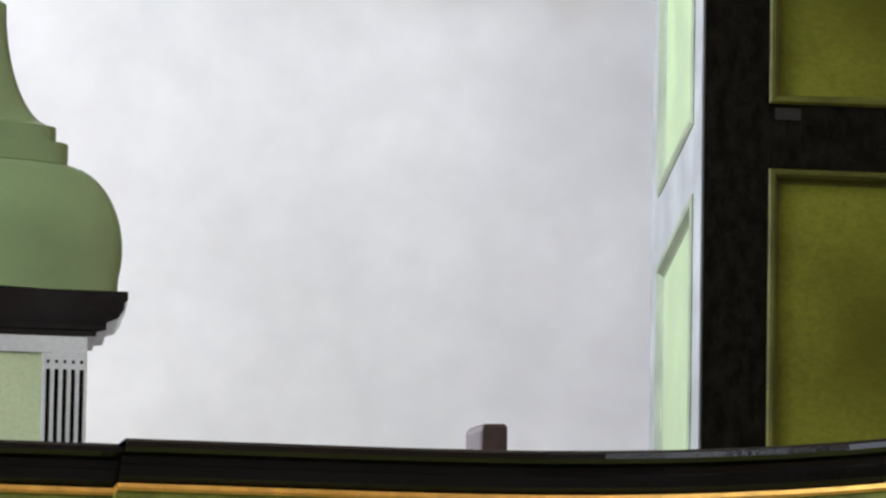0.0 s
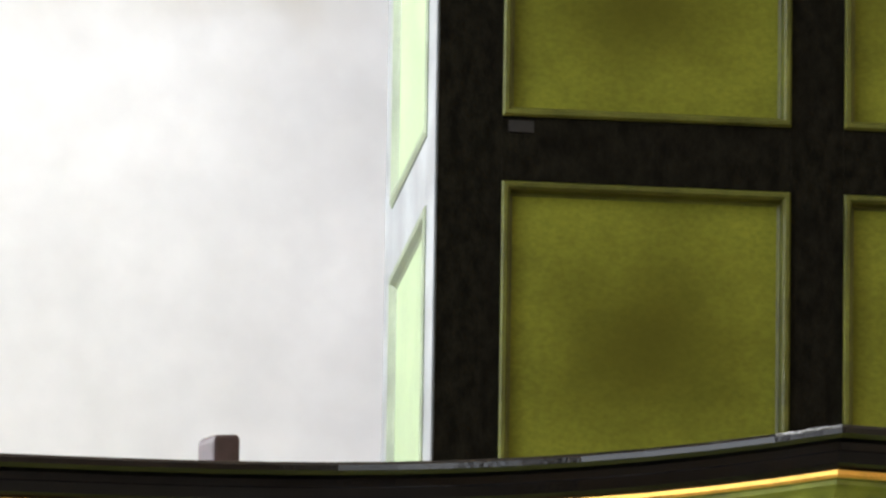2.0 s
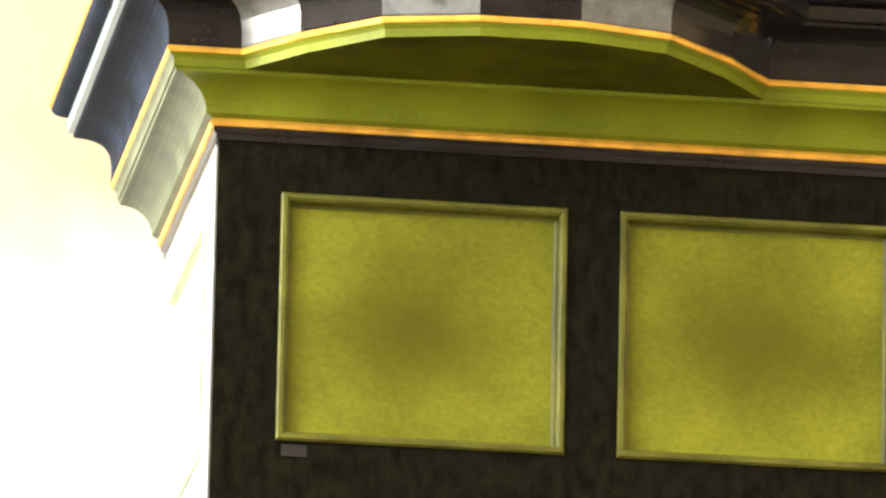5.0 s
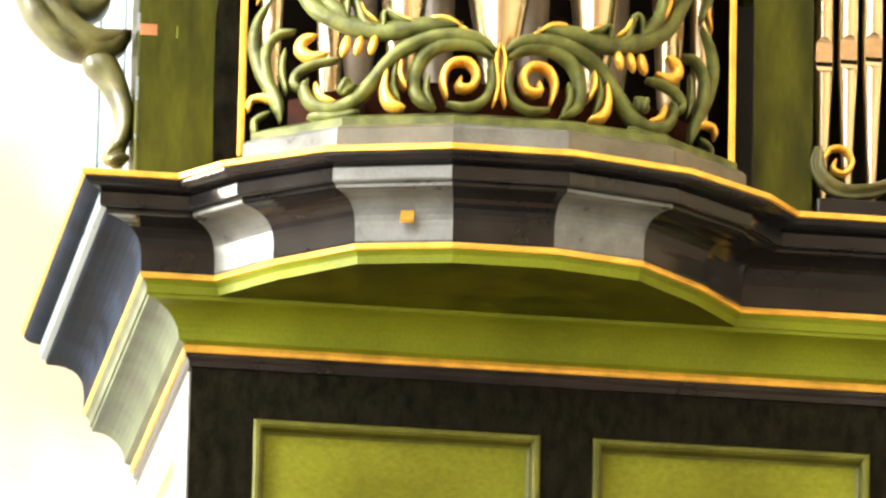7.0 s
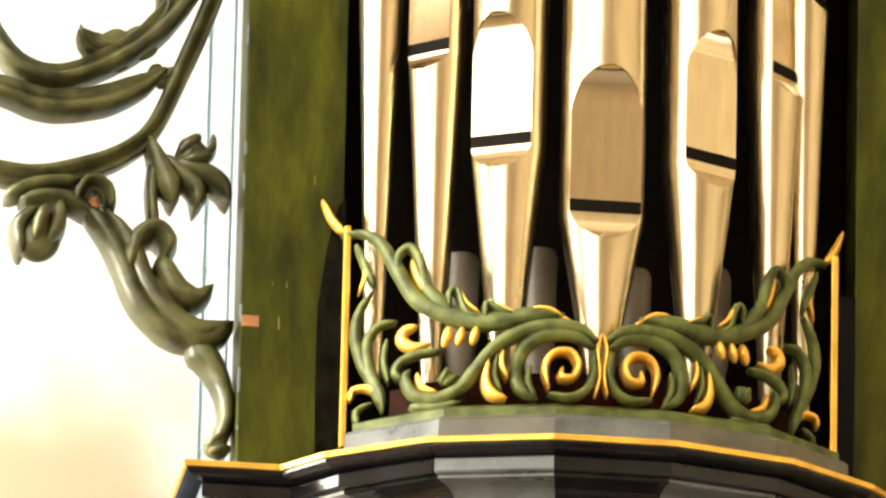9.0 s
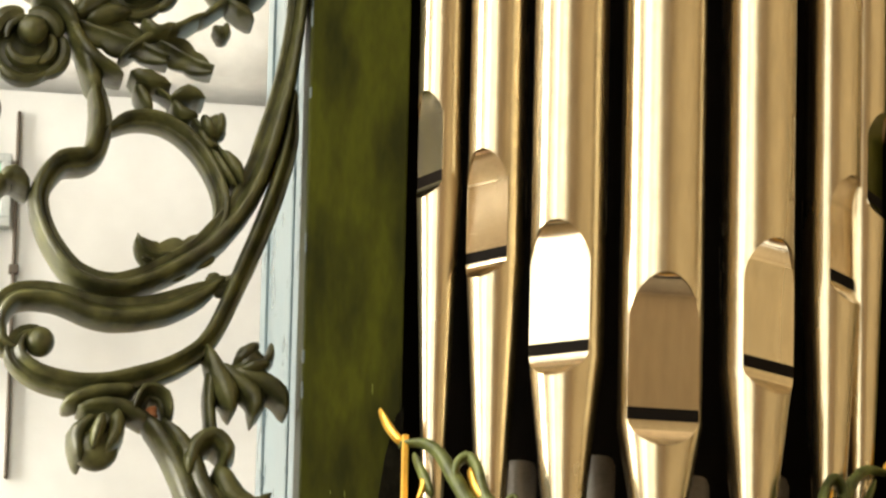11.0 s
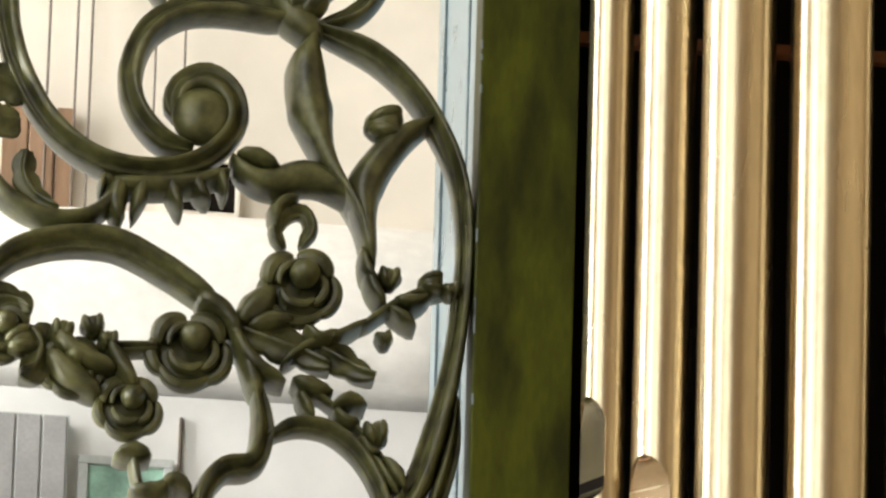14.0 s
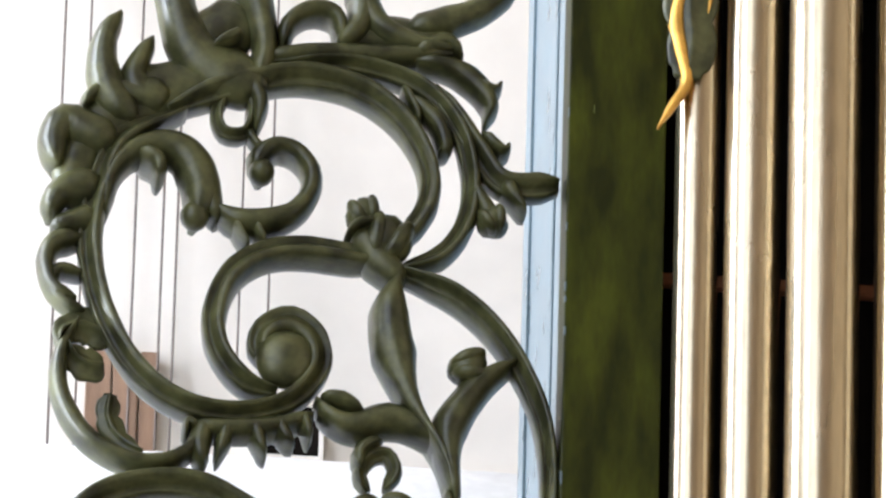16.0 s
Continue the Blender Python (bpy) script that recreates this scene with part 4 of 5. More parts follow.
wing_piece("leaf", "leaf", [(-0.604, 8.616), (-0.53, 8.59), (-0.467, 8.568), (-0.421, 8.535)], 0.063, 0.055)
wing_piece("scroll", "stem", [(-0.517, 8.54), (-0.468, 8.582), (-0.407, 8.608), (-0.346, 8.645)], [0.019, 0.026, 0.023, 0.016], 0.05)
wing_piece("leaf", "leaf", [(-0.465, 8.597), (-0.417, 8.571), (-0.377, 8.548), (-0.332, 8.52)], 0.053, 0.055)
wing_piece("scroll", "lobe", [(-0.475, 8.617), (-0.445, 8.593), (-0.411, 8.612)], [0.023, 0.037, 0.014], 0.065)
wing_piece("scroll", "stem", [(-0.362, 8.629), (-0.307, 8.675), (-0.251, 8.708), (-0.184, 8.725)], [0.021, 0.023, 0.023, 0.026], 0.045)
wing_piece("scroll", "lobe", [(-0.313, 8.674), (-0.275, 8.653), (-0.253, 8.634)], [0.016, 0.035, 0.009], 0.05)
wing_piece("scroll", "lobe", [(-0.357, 8.761), (-0.342, 8.72), (-0.316, 8.676)], [0.016, 0.042, 0.019], 0.055)
wing_piece("scroll", "lobe", [(-0.367, 8.793), (-0.354, 8.749), (-0.333, 8.718)], [0.016, 0.035, 0.014], 0.06)
wing_piece("scroll", "lobe", [(-0.298, 8.69), (-0.262, 8.687), (-0.224, 8.702)], [0.021, 0.042, 0.016], 0.055)
wing_piece("ball", "bud", (-0.309, 8.734), 0.046, 0.055)
wing_piece("ball", "bud", (-0.316, 8.602), 0.036, 0.055)
wing_piece("ball", "bud", (-0.224, 8.728), 0.05, 0.055)
wing_piece("ball", "bud", (-0.184, 8.713), 0.036, 0.055)
wing_piece("scroll", "stem", [(-0.494, 8.509), (-0.431, 8.475), (-0.367, 8.422), (-0.306, 8.35), (-0.267, 8.278)], [0.014, 0.015, 0.015, 0.014, 0.012], 0.035)
wing_piece("scroll", "lobe", [(-0.496, 8.508), (-0.459, 8.497), (-0.414, 8.485)], [0.019, 0.053, 0.014], 0.055)
wing_piece("scroll", "lobe", [(-0.484, 8.485), (-0.464, 8.455), (-0.45, 8.428)], [0.021, 0.035, 0.009], 0.05)
wing_piece("scroll", "lobe", [(-0.415, 8.457), (-0.38, 8.473), (-0.346, 8.461)], [0.016, 0.044, 0.014], 0.055)
wing_piece("scroll", "lobe", [(-0.411, 8.45), (-0.385, 8.428), (-0.358, 8.425)], [0.016, 0.033, 0.014], 0.05)
wing_piece("ball", "bud", (-0.326, 8.404), 0.053, 0.055)
wing_piece("scroll", "lobe", [(-0.357, 8.396), (-0.337, 8.368), (-0.318, 8.361)], [0.016, 0.028, 0.012], 0.05)
wing_piece("scroll", "lobe", [(-0.311, 8.354), (-0.283, 8.324), (-0.264, 8.286)], [0.019, 0.042, 0.012], 0.055)
wing_piece("scroll", "lobe", [(-0.329, 8.357), (-0.303, 8.317), (-0.277, 8.281)], [0.014, 0.026, 0.012], 0.05)
wing_piece("ball", "bud", (-0.957, 8.576), 0.048, 0.055)
wing_piece("ball", "bud", (-0.896, 8.592), 0.048, 0.055)
wing_piece("ball", "bud", (-0.864, 8.562), 0.042, 0.055)
wing_piece("scroll", "lobe", [(-0.983, 8.535), (-0.931, 8.488), (-0.876, 8.454)], [0.035, 0.072, 0.033], 0.055)
wing_piece("scroll", "lobe", [(-0.974, 8.578), (-0.922, 8.534), (-0.847, 8.504)], [0.035, 0.063, 0.033], 0.06)
wing_piece("scroll", "lobe", [(-0.867, 8.564), (-0.837, 8.519), (-0.805, 8.471)], [0.028, 0.049, 0.026], 0.055)
wing_piece("scroll", "stem", [(-0.861, 8.559), (-0.827, 8.56), (-0.771, 8.564)], [0.016, 0.019, 0.016], 0.04)
wing_piece("scroll", "lobe", [(-0.843, 8.328), (-0.802, 8.337), (-0.77, 8.326)], [0.021, 0.053, 0.019], 0.055)
wing_piece("scroll", "stem", [(-0.802, 8.355), (-0.801, 8.307), (-0.788, 8.261)], [0.021, 0.026, 0.021], 0.04)
wing_piece("scroll", "lobe", [(-0.812, 8.257), (-0.765, 8.253), (-0.732, 8.276)], [0.028, 0.058, 0.023], 0.055)
wing_piece("scroll", "lobe", [(-0.749, 8.261), (-0.719, 8.28), (-0.689, 8.249)], [0.023, 0.053, 0.028], 0.06)
wing_piece("scroll", "crest", [(-1.115, 9.477), (-1.062, 9.567), (-0.984, 9.622), (-0.893, 9.653), (-0.802, 9.672)], [0.093, 0.13, 0.139, 0.116, 0.058], 0.035)
wing_piece("scroll", "crest", [(-1.139, 9.371), (-1.129, 9.47), (-1.084, 9.553)], [0.07, 0.098, 0.081], 0.035)
wing_piece("scroll", "crest", [(-0.918, 9.701), (-0.851, 9.762), (-0.796, 9.816)], [0.093, 0.139, 0.116], 0.035)
wing_piece("scroll", "crest", [(-0.61, 9.764), (-0.518, 9.783), (-0.426, 9.779), (-0.362, 9.769)], [0.058, 0.098, 0.084, 0.046], 0.035)
wing_piece("scroll", "lobe", [(-0.691, 8.674), (-0.639, 8.646), (-0.603, 8.594)], [0.06, 0.049, 0.028], 0.055)
wing_piece("scroll", "lobe", [(-0.627, 8.629), (-0.587, 8.548), (-0.562, 8.466)], [0.026, 0.042, 0.046], 0.05)
wing_piece("scroll", "lobe", [(-0.608, 8.62), (-0.575, 8.658), (-0.539, 8.701)], [0.033, 0.072, 0.046], 0.05)
wing_piece("scroll", "lobe", [(-0.587, 8.613), (-0.543, 8.634), (-0.498, 8.637)], [0.028, 0.053, 0.028], 0.045)
wing_piece("scroll", "lobe", [(-0.882, 8.902), (-0.801, 8.903), (-0.711, 8.914), (-0.635, 8.943)], [0.035, 0.049, 0.049, 0.026], 0.05)
wing_piece("scroll", "lobe", [(-0.536, 8.833), (-0.541, 8.863), (-0.523, 8.886), (-0.495, 8.893)], [0.026, 0.035, 0.033, 0.019], 0.05)
wing_piece("knob", "knob", (-0.757, 9.455), 0.053, 0.07)
wing_piece("knob", "knob", (-0.888, 9.353), 0.06, 0.06)
wing_piece("knob", "knob", (-0.696, 9.052), 0.121, 0.075)

shade = thing("pipe_shade", "green and gilt carved openwork screen before the pipe feet", "carved ornament")


SHADE_X = 0.524


def shade_plane(x):
    return -0.50 + 0.24 * ((x - SHADE_X) / 0.47) ** 2


def shade_piece(kind, name, pts, w, depth):
    """A carved piece of the screen and its mirror image."""
    w = [q * 1.2 for q in w] if isinstance(w, list) else w * 1.2
    for sign in (1, -1):
        if kind in ("ball", "drop"):
            q = pts if sign > 0 else (2 * SHADE_X - pts[0], pts[1])
        else:
            q = pts if sign > 0 else [(2 * SHADE_X - x, z) for x, z in pts]
        if kind == "drop":
            bm = bmesh.new()
            blob(bm, (q[0], shade_plane(q[0]) - 0.012, q[1]), w * 0.42, depth * 0.6, w * 0.95, 10, 8, 0.0, 0.25 * sign)
        elif kind == "ball":
            bm = carve_ball(q, w, depth, shade_plane)
        else:
            bm = carve_scroll(q, w, depth, shade_plane, ROUND)
        part(name, bm, GOLD if kind in ("gold", "drop") else SHADE_GREEN, shade, "gilt" if kind in ("gold", "drop") else "", smooth=True)


shade_piece("scroll", "band", [(0.044, 7.726), (0.086, 7.717), (0.116, 7.687), (0.145, 7.629), (0.181, 7.565), (0.241, 7.524), (0.303, 7.504), (0.376, 7.51), (0.45, 7.511)], [0.015, 0.018, 0.024, 0.027, 0.031, 0.033, 0.033, 0.029, 0.016], 0.04)
shade_piece("gold", "tip", [(0.048, 7.727), (0.026, 7.763), (0.008, 7.807)], [0.013, 0.014, 0.007], 0.03)
shade_piece("gold", "leaf", [(0.079, 7.666), (0.089, 7.636), (0.077, 7.597)], [0.007, 0.012, 0.007], 0.03)
shade_piece("scroll", "leaf", [(0.15, 7.601), (0.141, 7.641), (0.149, 7.665), (0.167, 7.671), (0.184, 7.64), (0.197, 7.585), (0.243, 7.528)], [0.013, 0.016, 0.016, 0.016, 0.019, 0.025, 0.022], 0.045)
shade_piece("gold", "leaf", [(0.168, 7.645), (0.184, 7.598), (0.222, 7.541)], [0.008, 0.014, 0.007], 0.04)
shade_piece("scroll", "leaf", [(0.237, 7.534), (0.237, 7.567), (0.251, 7.571), (0.267, 7.525), (0.294, 7.507)], [0.011, 0.013, 0.013, 0.013, 0.011], 0.045)
shade_piece("gold", "leaf", [(0.256, 7.568), (0.268, 7.541), (0.294, 7.518)], [0.007, 0.011, 0.007], 0.04)
shade_piece("scroll", "leaf", [(0.303, 7.504), (0.304, 7.538), (0.325, 7.526), (0.357, 7.511)], [0.009, 0.011, 0.012, 0.009], 0.045)
shade_piece("gold", "leaf", [(0.321, 7.538), (0.34, 7.523), (0.359, 7.514)], [0.006, 0.009, 0.006], 0.04)
shade_piece("gold", "leaf", [(0.391, 7.525), (0.421, 7.522), (0.448, 7.506)], [0.009, 0.012, 0.008], 0.035)
shade_piece("gold", "leaf", [(0.445, 7.506), (0.463, 7.495)], [0.008, 0.009], 0.035)
shade_piece("scroll", "strand", [(0.101, 7.596), (0.081, 7.564), (0.072, 7.52), (0.085, 7.459), (0.104, 7.409), (0.118, 7.359)], [0.009, 0.018, 0.023, 0.023, 0.018, 0.009], 0.04)
shade_piece("scroll", "strand", [(0.145, 7.523), (0.113, 7.522), (0.093, 7.492), (0.098, 7.434), (0.118, 7.384), (0.123, 7.346)], [0.009, 0.016, 0.021, 0.021, 0.018, 0.009], 0.045)
shade_piece("scroll", "strand", [(0.127, 7.492), (0.123, 7.451), (0.132, 7.401)], [0.008, 0.012, 0.007], 0.035)
shade_piece("scroll", "strand", [(0.069, 7.699), (0.087, 7.652), (0.104, 7.605)], [0.009, 0.015, 0.011], 0.035)
shade_piece("gold", "curl", [(0.118, 7.379), (0.096, 7.4), (0.07, 7.401), (0.066, 7.381)], [0.008, 0.012, 0.013, 0.009], 0.035)
shade_piece("scroll", "strand", [(0.081, 7.325), (0.077, 7.356), (0.103, 7.368)], [0.009, 0.014, 0.009], 0.035)
shade_piece("gold", "curl", [(0.181, 7.508), (0.16, 7.503), (0.155, 7.485), (0.173, 7.467), (0.204, 7.469)], [0.011, 0.019, 0.022, 0.02, 0.011], 0.04)
shade_piece("drop", "drop", (0.234, 7.478), 0.02, 0.03)
shade_piece("drop", "drop", (0.258, 7.476), 0.018, 0.03)
shade_piece("drop", "drop", (0.284, 7.475), 0.018, 0.03)
shade_piece("scroll", "curl", [(0.224, 7.453), (0.183, 7.452), (0.153, 7.44), (0.143, 7.419), (0.159, 7.403)], [0.009, 0.016, 0.018, 0.016, 0.01], 0.04)
shade_piece("scroll", "scroll", [(0.518, 7.457), (0.483, 7.481), (0.42, 7.489), (0.361, 7.474), (0.321, 7.448), (0.287, 7.405), (0.255, 7.369), (0.215, 7.356), (0.176, 7.374), (0.161, 7.408), (0.169, 7.421)], [0.016, 0.025, 0.027, 0.026, 0.024, 0.025, 0.026, 0.026, 0.023, 0.019, 0.011], 0.045)
shade_piece("gold", "leaf", [(0.181, 7.412), (0.192, 7.381), (0.22, 7.366)], [0.008, 0.016, 0.007], 0.045)
shade_piece("ball", "rosette", (0.236, 7.394), 0.031, 0.045)
shade_piece("scroll", "strand", [(0.17, 7.349), (0.215, 7.34), (0.262, 7.344)], [0.013, 0.022, 0.013], 0.035)
shade_piece("scroll", "scroll", [(0.512, 7.445), (0.472, 7.471), (0.419, 7.473), (0.382, 7.451), (0.363, 7.411), (0.369, 7.366), (0.403, 7.34)], [0.015, 0.022, 0.025, 0.024, 0.024, 0.022, 0.013], 0.035)
shade_piece("gold", "spiral", [(0.423, 7.362), (0.415, 7.403), (0.43, 7.432), (0.462, 7.436), (0.479, 7.411), (0.469, 7.385), (0.446, 7.385), (0.448, 7.404)], [0.009, 0.013, 0.014, 0.014, 0.014, 0.014, 0.014, 0.011], 0.045)
shade_piece("scroll", "scroll", [(0.423, 7.353), (0.464, 7.346), (0.497, 7.364), (0.51, 7.401), (0.507, 7.441)], [0.009, 0.015, 0.016, 0.016, 0.015], 0.035)
shade_piece("gold", "leaf", [(0.31, 7.428), (0.306, 7.386), (0.318, 7.356), (0.345, 7.343)], [0.008, 0.017, 0.022, 0.009], 0.045)
shade_piece("gold", "leaf", [(0.336, 7.442), (0.334, 7.413), (0.346, 7.383)], [0.006, 0.012, 0.007], 0.045)
shade_piece("scroll", "strand", [(0.327, 7.438), (0.322, 7.391), (0.335, 7.358)], [0.008, 0.013, 0.008], 0.04)
shade_piece("scroll", "strand", [(0.4, 7.342), (0.384, 7.377), (0.388, 7.411)], [0.011, 0.013, 0.008], 0.035)
# central gilt bow of the screen, its rail below and the gilt frame at both sides
for sign in (-1, 1):
    part("bow", carve_scroll([(SHADE_X + sign * 0.001, 7.475), (SHADE_X + sign * 0.009, 7.44), (SHADE_X + sign * 0.004, 7.39), (SHADE_X + sign * 0.012, 7.35)], [0.008, 0.01, 0.008], 0.035, shade_plane, ROUND), GOLD, shade, "gilt", smooth=True)
rows = []
for o, z in [(0.2, 7.256), (0.2, 7.262), (0.198, 7.30), (0.192, 7.308), (0.18, 7.312), (0.13, 7.313)]:
    rows.append([(x, y, z) for x, y in plan(o)[3:-2]])
# two plinth facets have the same sheen put into their colour
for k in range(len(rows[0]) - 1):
    part("plinth", sweep([row[k:k + 2] for row in rows]), SHEEN_GREY if k in (0, 2) else PLINTH, shade, "silver-grey, sheen put into the colour" if k in (0, 2) else "worn grey-green plinth")
rows = [[(x, y, z) for x, y in plan(o)[3:-2]] for o, z in [(0.18, 7.312), (0.18, 7.328), (0.165, 7.337), (0.12, 7.338)]]
part("green_rail", sweep(rows), SHADE_GREEN, shade)
for x in (0.047, 1.01):
    part("gilt_strip", box_bm(x, x + 0.013, -0.275, -0.262, 7.29, 7.74, 0.003), GOLD, shade, "gilt")
part("jamb", box_bm(1.035, 1.0735, -0.174, -0.05, 7.257, 7.69, 0.003), MATTE_BLACK, organ, "black-brown tower jamb")
bm = bmesh.new()
edge = [(0.06, 7.257), (0.012, 7.257), (0.008, 7.45), (0.009, 7.6), (0.024, 7.72), (0.045, 7.81), (0.06, 7.83)]
bm.faces.new([bm.verts.new((x, -0.174, z)) for x, z in edge])
for v in bmesh.ops.extrude_face_region(bm, geom=bm.faces[:])["geom"]:
    if isinstance(v, bmesh.types.BMVert):
        v.co.y = -0.05
part("jamb", bm, BLACK, organ, "black-brown tower jamb")
rows = [[(x, y, z) for x, y in plan(0.09)[3:-2]] for z in (7.256, 7.42)]
part("windchest", sweep(rows), CHEST, organ, "reddish brown windchest behind the screen")
bm = bmesh.new()
bm.faces.new([bm.verts.new((x, y, 7.42)) for x, y in plan(0.09)[3:-2]])
part("toe_board", bm, CHEST, organ)
# low carved screen before the flat field
low = thing("low_screen", "low green carved screen with gilt scroll before small pipes", "carved ornament")


def low_plane(x):
    return -0.17


part("rail", box_bm(1.2, CASE_R, -0.2, -0.15, 7.257, 7.30, 0.004), GREY_BLACK, low)
for k in range(3):
    x = 1.245 + k * 0.24
    part("scroll", carve_scroll([(x - 0.04, 7.41), (x - 0.038, 7.36), (x, 7.325), (x + 0.06, 7.325), (x + 0.12, 7.345), (x + 0.19, 7.36)], [0.03, 0.034, 0.03, 0.02], 0.04, low_plane), LEAF_GREEN, low, smooth=True)
    part("spiral", carve_scroll([(x - 0.035, 7.37), (x - 0.018, 7.405), (x + 0.012, 7.408), (x + 0.028, 7.382), (x + 0.012, 7.358), (x - 0.01, 7.366), (x - 0.005, 7.385)], [0.012, 0.013, 0.012, 0.01], 0.03, low_plane, ROUND), GOLD, low, "gilt", smooth=True)

# gilt shade at the head of the tower pipes, only its lower tips reach into sight
head = thing("head_shade", "gilt and green carved tips hanging over the tower pipes", "carved ornament")


def head_plane(x):
    return -0.26


for pts, w in [([(0.03, 9.55), (0.058, 9.60), (0.085, 9.65), (0.072, 9.72), (0.062, 9.79), (0.08, 9.88), (0.12, 9.98)], [0.014, 0.026, 0.034, 0.028, 0.024]),
               ([(0.125, 9.80), (0.135, 9.85), (0.165, 9.885), (0.2, 9.895), (0.24, 9.95)], [0.01, 0.02, 0.02])]:
    part("tip", carve_scroll(pts, w, 0.035, head_plane, ROUND), GOLD, head, "gilt", smooth=True)
part("leaf", carve_leaf([(0.085, 9.66), (0.095, 9.74), (0.09, 9.82), (0.12, 9.9), (0.16, 10.0)], 0.11, 0.05, head_plane, 3), LEAF_GREEN, head, smooth=True)
part("leaf", carve_leaf([(0.2, 9.93), (0.3, 9.97), (0.42, 10.0)], 0.06, 0.04, head_plane, 3), LEAF_GREEN, head, smooth=True)
part("board", box_bm(0.09, 1.03, -0.25, -0.22, 9.98, 10.6), BLACK, head)
for x, z in ((-0.432, 7.803),):
    part("paint_chip", carve_ball((x, z), 0.03, 0.03, lambda q: WING_Y - 0.02), RED_WOOD, wing, "chipped paint showing reddish wood", smooth=True)
# reddish rack rail behind the tower pipes
part("rack_rail", box_bm(0.06, 1.05, -0.03, -0.005, 9.305, 9.33, 0.002), RED_WOOD, organ, "reddish wooden rack rail")
# small chips along the post's worn edge and a few pale scratches on its face
rnd = random.Random(11)
for k in range(20):
    z = rnd.uniform(7.3, 10.2)
    w, hgt = rnd.uniform(0.002, 0.005), rnd.uniform(0.006, 0.05)
    part("paint_chip", box_bm(-0.1432, -0.1432 + w, -0.1712, -0.165, z, z + hgt, 0.0006), PALE_BLUE, post)
for k in range(6):
    z, x = rnd.uniform(7.3, 10.2), rnd.uniform(-0.12, 0.04)
    part("scratch", box_bm(x, x + rnd.uniform(0.001, 0.0022), -0.1706, -0.168, z, z + rnd.uniform(0.006, 0.03), 0.0003), MOULD_GREEN, post)

# ---- things on the gallery and on the wall behind ----
cab = thing("cabinet", "small green cabinet with bell-shaped roof, black cornice and fluted pilasters", "cabinet")
CBX, CBY = -1.621, -0.9


def square_levels(levels, mat, name, label="", depth_ratio=0.15, round_plan=False):
    rows = []
    for hw, z in levels:
        d = hw * depth_ratio
        if round_plan:
            rows.append([(CBX + hw * math.cos(2 * math.pi * k / 48), CBY + d * 1.4 * math.sin(2 * math.pi * k / 48), z) for k in range(48)])
            continue
        rows.append([(CBX - hw, CBY - d, z), (CBX + hw, CBY - d, z), (CBX + hw, CBY + d, z), (CBX - hw, CBY + d, z)])
    return part(name, sweep(rows, True, True), mat, cab, label, smooth="angle")


bell = [(0.445, 5.721)]
for k in range(13):
    a = -0.35 + (math.pi / 2 + 0.35) * k / 12
    bell.append((0.345 + 0.108 * math.cos(a) - 0.0, 5.81 + 0.155 * math.sin(a)))
bell += [(0.349, 5.966), (0.349, 6.006), (0.326, 6.008), (0.326, 6.037)]
for k in range(1, 11):
    a = math.pi / 2 * k / 10
    bell.append((0.229 + 0.097 * (1 - math.sin(a)), 6.037 + 0.23 * (1 - math.cos(a))))
bell += [(0.15, 6.32), (0.12, 6.36)]
square_levels(bell, SAGE, "bell_roof", "sage green bell-shaped roof", round_plan=True)
square_levels([(0.30, 5.635), (0.405, 5.636), (0.407, 5.645), (0.424, 5.648), (0.424, 5.662), (0.445, 5.67), (0.455, 5.685), (0.457, 5.70), (0.462, 5.704), (0.462, 5.72), (0.3, 5.7205)], GREY_BLACK, "cornice", "black moulded cornice")
square_levels([(0.385, 4.418), (0.385, 5.634)], PALE_GREEN, "body", "pale green body")
cdp = 0.385 * 0.15
part("frieze", box_bm(CBX - 0.39, CBX + 0.39, CBY - cdp - 0.006, CBY + cdp, 5.602, 5.634, 0.002), GREY_WHITE, cab)
for sx in (-1, 1):
    x0 = CBX + (0.309 if sx > 0 else -0.391)
    pil = part("pilaster", box_bm(x0, x0 + 0.082, CBY - cdp - 0.008, CBY - cdp + 0.02, 4.43, 5.602, 0.002), GREY_WHITE, cab, "grey fluted pilaster")
    for k in range(5):
        fx = x0 + 0.007 + k * 0.0152
        part("flute", box_bm(fx, fx + 0.0075, CBY - cdp - 0.0095, CBY - cdp - 0.004, 4.5, 5.572, 0.001), BLACK, pil)
        part("dentil_hole", box_bm(fx + 0.001, fx + 0.006, CBY - cdp - 0.0095, CBY - cdp - 0.004, 5.583, 5.589, 0.001), BLACK, pil)

cab.location.z = -0.018

chair_post = thing("post", "purple-brown painted post with rounded top behind the parapet", "post")
bm = box_bm(-0.029, 0.029, -0.029, 0.029, 4.4, 5.497, 0.008)
for v in bm.verts:
    if v.co.z > 5.4:
        v.co.z -= 0.012 * (v.co.x / 0.029) ** 2 - 0.004 * v.co.x / 0.029
part("shaft", bm, PURPLE, chair_post)
chair_post.matrix_world = pose(-0.494, -0.9, 0, 0, 0, 28)

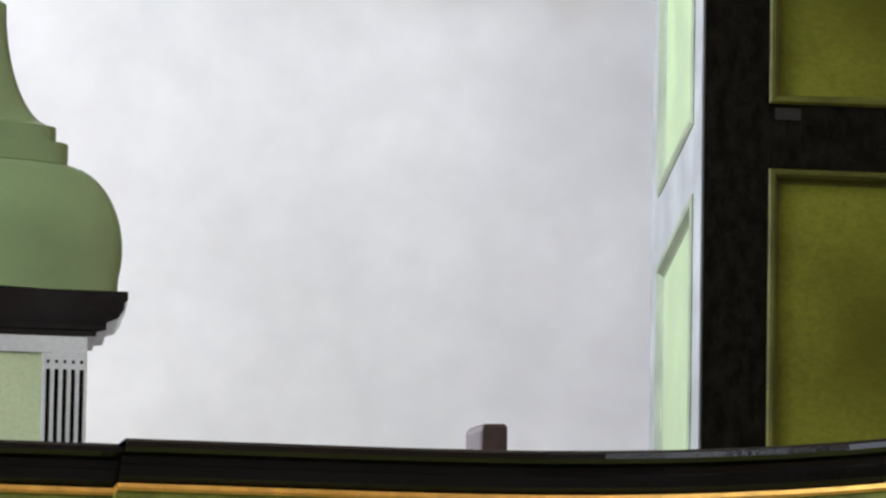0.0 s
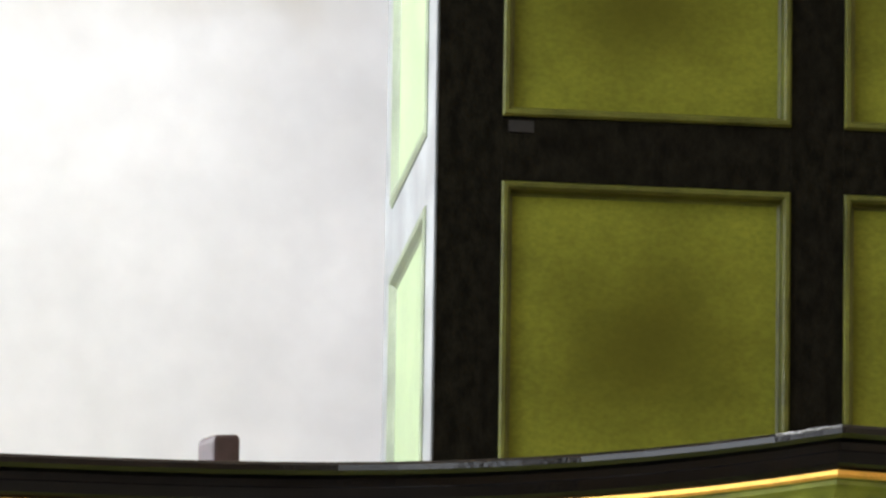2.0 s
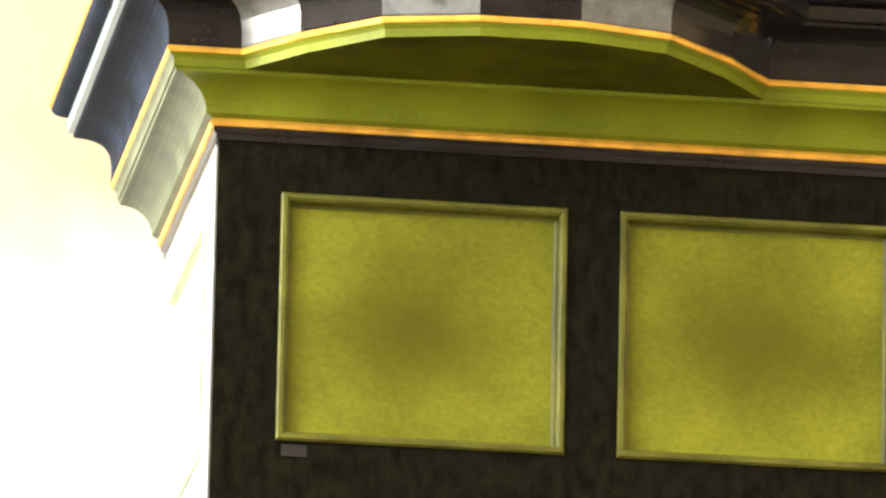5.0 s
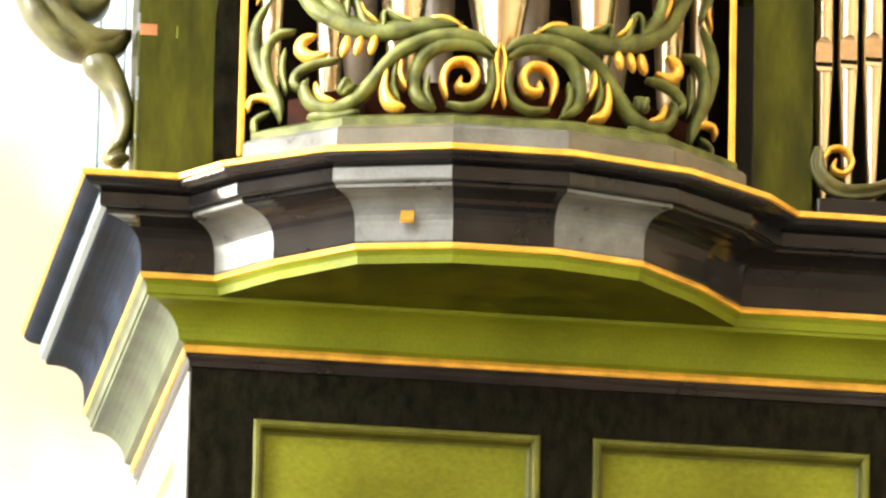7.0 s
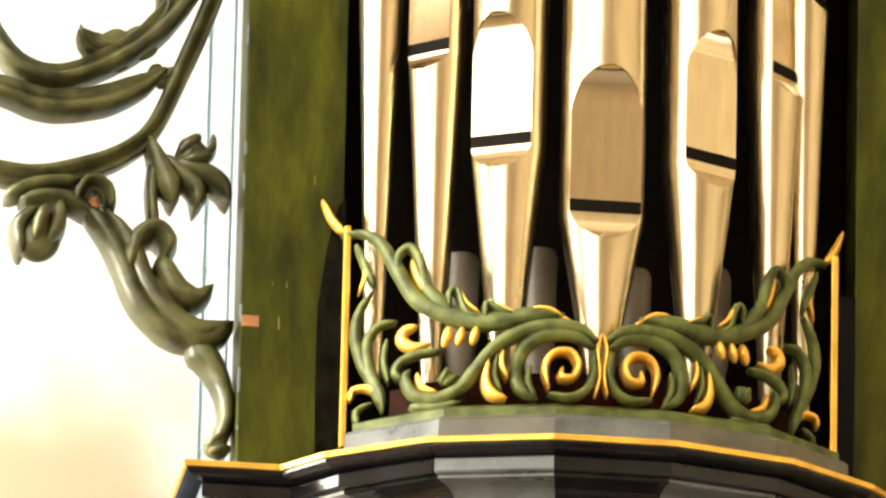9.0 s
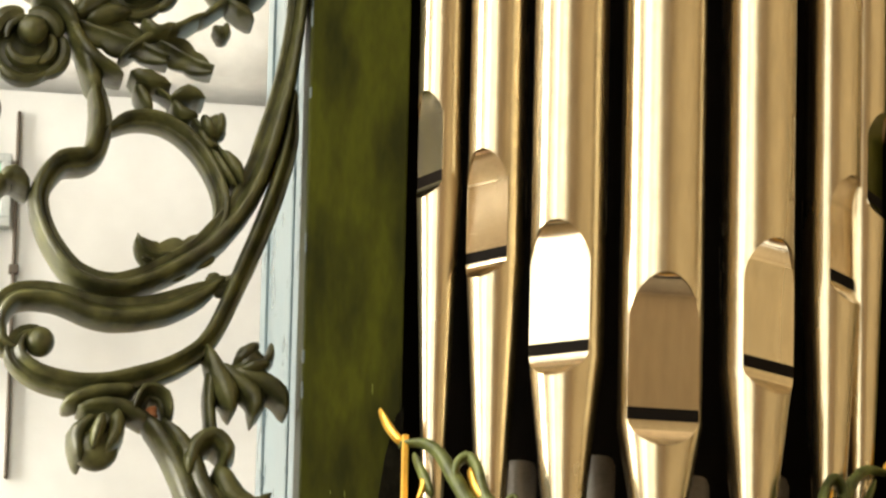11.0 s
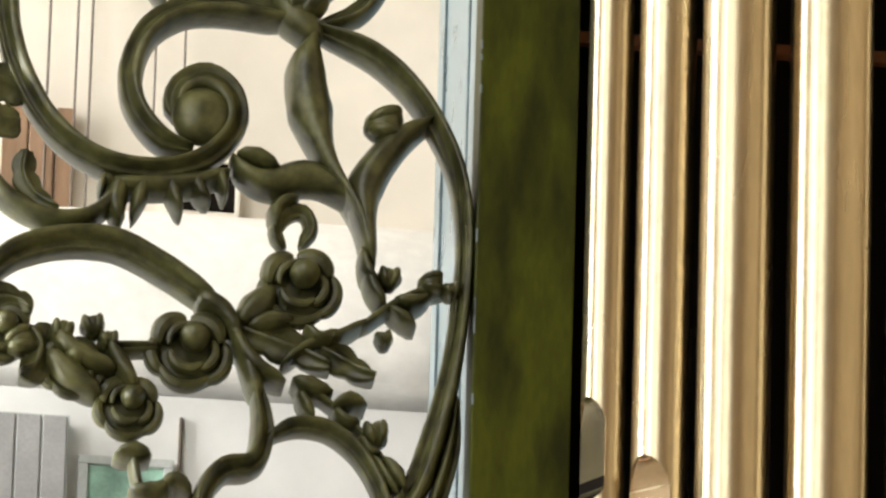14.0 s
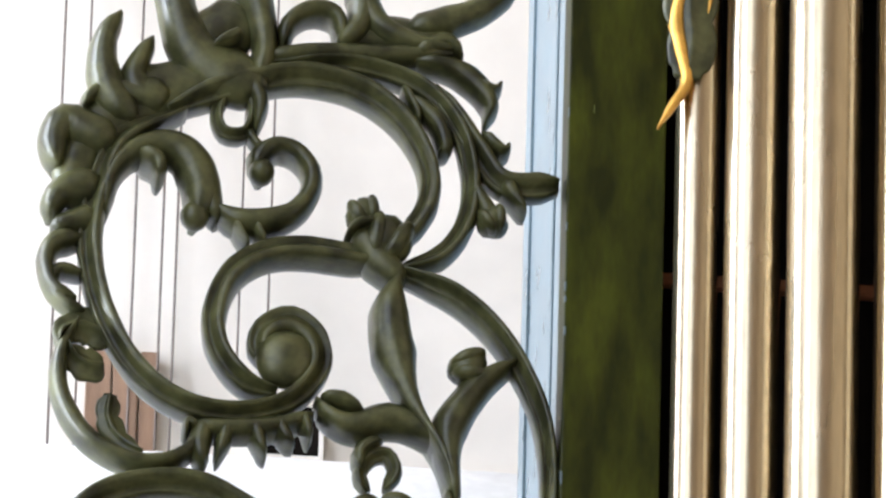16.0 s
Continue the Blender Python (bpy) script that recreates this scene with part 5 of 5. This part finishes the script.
# wall things seen through the wing
picture = thing("picture_frame", "small grey framed picture with greenish glass on the wall", "picture")
fx0, fx1, fz0, fz1 = -0.806, -0.599, 8.76, 8.925
for a, b, c, d in ((fx0, fx1, fz1 - 0.02, fz1), (fx0, fx1, fz0, fz0 + 0.02), (fx0, fx0 + 0.022, fz0 + 0.02, fz1 - 0.02), (fx1 - 0.022, fx1, fz0 + 0.02, fz1 - 0.02)):
    part("frame_bar", box_bm(a, b, BACK_Y - 0.03, BACK_Y, c, d, 0.003), GREY_WHITE, picture)
part("glass", box_bm(fx0 + 0.02, fx1 - 0.02, BACK_Y - 0.018, BACK_Y - 0.004, fz0 + 0.018, fz1 - 0.018), GLASS_GREEN, picture, "greenish glass")

cupboard = thing("wall_cupboard", "grey boarded cupboard fixed to the white wall", "cupboard")
part("box", box_bm(-1.06, -0.83, BACK_Y - 0.06, BACK_Y, 8.5, 9.0), GREY_WHITE, cupboard)
for k in range(4):
    x = -1.055 + k * 0.056
    part("board", box_bm(x, x + 0.051, BACK_Y - 0.068, BACK_Y - 0.058, 8.5, 8.995, 0.002), material("grey_board", (0.3, 0.3, 0.31), 0.5) if k == 0 else bpy.data.materials["grey_board"], cupboard)

conduit = thing("conduit", "thin grey pipe running up the wall", "conduit")
part("tube", box_bm(-0.590, -0.582, BACK_Y - 0.012, BACK_Y, 8.2, 9.03, 0.003), WIRE, conduit)
part("clip", box_bm(-0.596, -0.576, BACK_Y - 0.014, BACK_Y, 8.66, 8.68, 0.002), WIRE, conduit)

pulley = thing("pulley", "dark iron pulley wheel hanging from a hook", "pulley")
bm = bmesh.new()
R0, SEG = 0.095, 32
rows = []
for k in range(SEG):
    a = 2 * math.pi * k / SEG
    rows.append([(-0.704 + r * math.cos(a), BACK_Y - 0.1 + y, 8.506 + r * math.sin(a)) for r, y in ((R0, -0.015), (R0 - 0.008, 0), (R0, 0.015), (R0 - 0.024, 0.012), (R0 - 0.024, -0.012))])
rows.append(rows[0])
part("rim", sweep(rows, False, True), IRON, pulley, smooth=False)
for k in range(4):
    a = math.pi * k / 4 + 0.3
    bm = box_bm(-R0 + 0.01, R0 - 0.01, -0.006, 0.006, -0.008, 0.008, 0.002)
    ob = part("spoke", bm, IRON, pulley)
    ob.matrix_local = pose(-0.704, BACK_Y - 0.1, 8.506, 0, math.degrees(a), 0)
part("strap", box_bm(-0.712, -0.696, BACK_Y - 0.125, BACK_Y - 0.105, 8.5, 8.7, 0.004), IRON, pulley)
part("hook", carve_scroll([(-0.704, 8.68), (-0.714, 8.71), (-0.699, 8.735), (-0.709, 8.76)], [0.012, 0.014, 0.01], 0.02, lambda x: BACK_Y - 0.1, ROUND), IRON, pulley, smooth=True)
part("wall_plate", box_bm(-0.73, -0.68, BACK_Y - 0.11, BACK_Y, 8.745, 8.753, 0.002), IRON, pulley)

for x, z0, r in ((-0.83, 9.6, 0.0028), (-0.798, 9.6, 0.0028), (-0.892, 9.6, 0.003), (-0.59, 9.6, 0.0025), (-1.066, 9.6, 0.003), (-1.008, 9.6, 0.0025), (-0.655, 9.75, 0.0025)):
    w = thing("hanging_wire", "thin dark wire hanging straight down behind the wing", "wire", "wires behind the wing")
    bm = bmesh.new()
    bmesh.ops.create_cone(bm, cap_ends=True, segments=8, radius1=r, radius2=r, depth=17.58 - z0)
    ob = part("strand", bm, WIRE, w)
    ob.matrix_local = pose(x, BACK_Y + 0.25, (17.58 + z0) / 2)

for x0, x1 in ((-0.985, -0.93), (-0.926, -0.87), (-0.866, -0.826)):
    b = thing("wall_board", "reddish brown board leaning upright on the ledge", "board", "boards on the ledge")
    part("plank", box_bm(x0, x1, BACK_Y + 0.26, BACK_Y + 0.29, 9.6, 9.835, 0.003), WOOD, b)

niche = thing("wall_vent", "dark square opening with pale frame above the ledge", "vent")
part("opening", box_bm(-0.605, -0.466, BACK_Y + 0.27, BACK_Y + 0.295, 9.612, 9.73), DARK, niche, "dark opening")
for a, b, c, d in ((-0.615, -0.605, 9.602, 9.74), (-0.466, -0.456, 9.602, 9.74), (-0.605, -0.466, 9.73, 9.74), (-0.605, -0.466, 9.602, 9.612)):
    part("frame_bar", box_bm(a, b, BACK_Y + 0.26, BACK_Y + 0.298, c, d, 0.001), UPPER_WALL, niche)
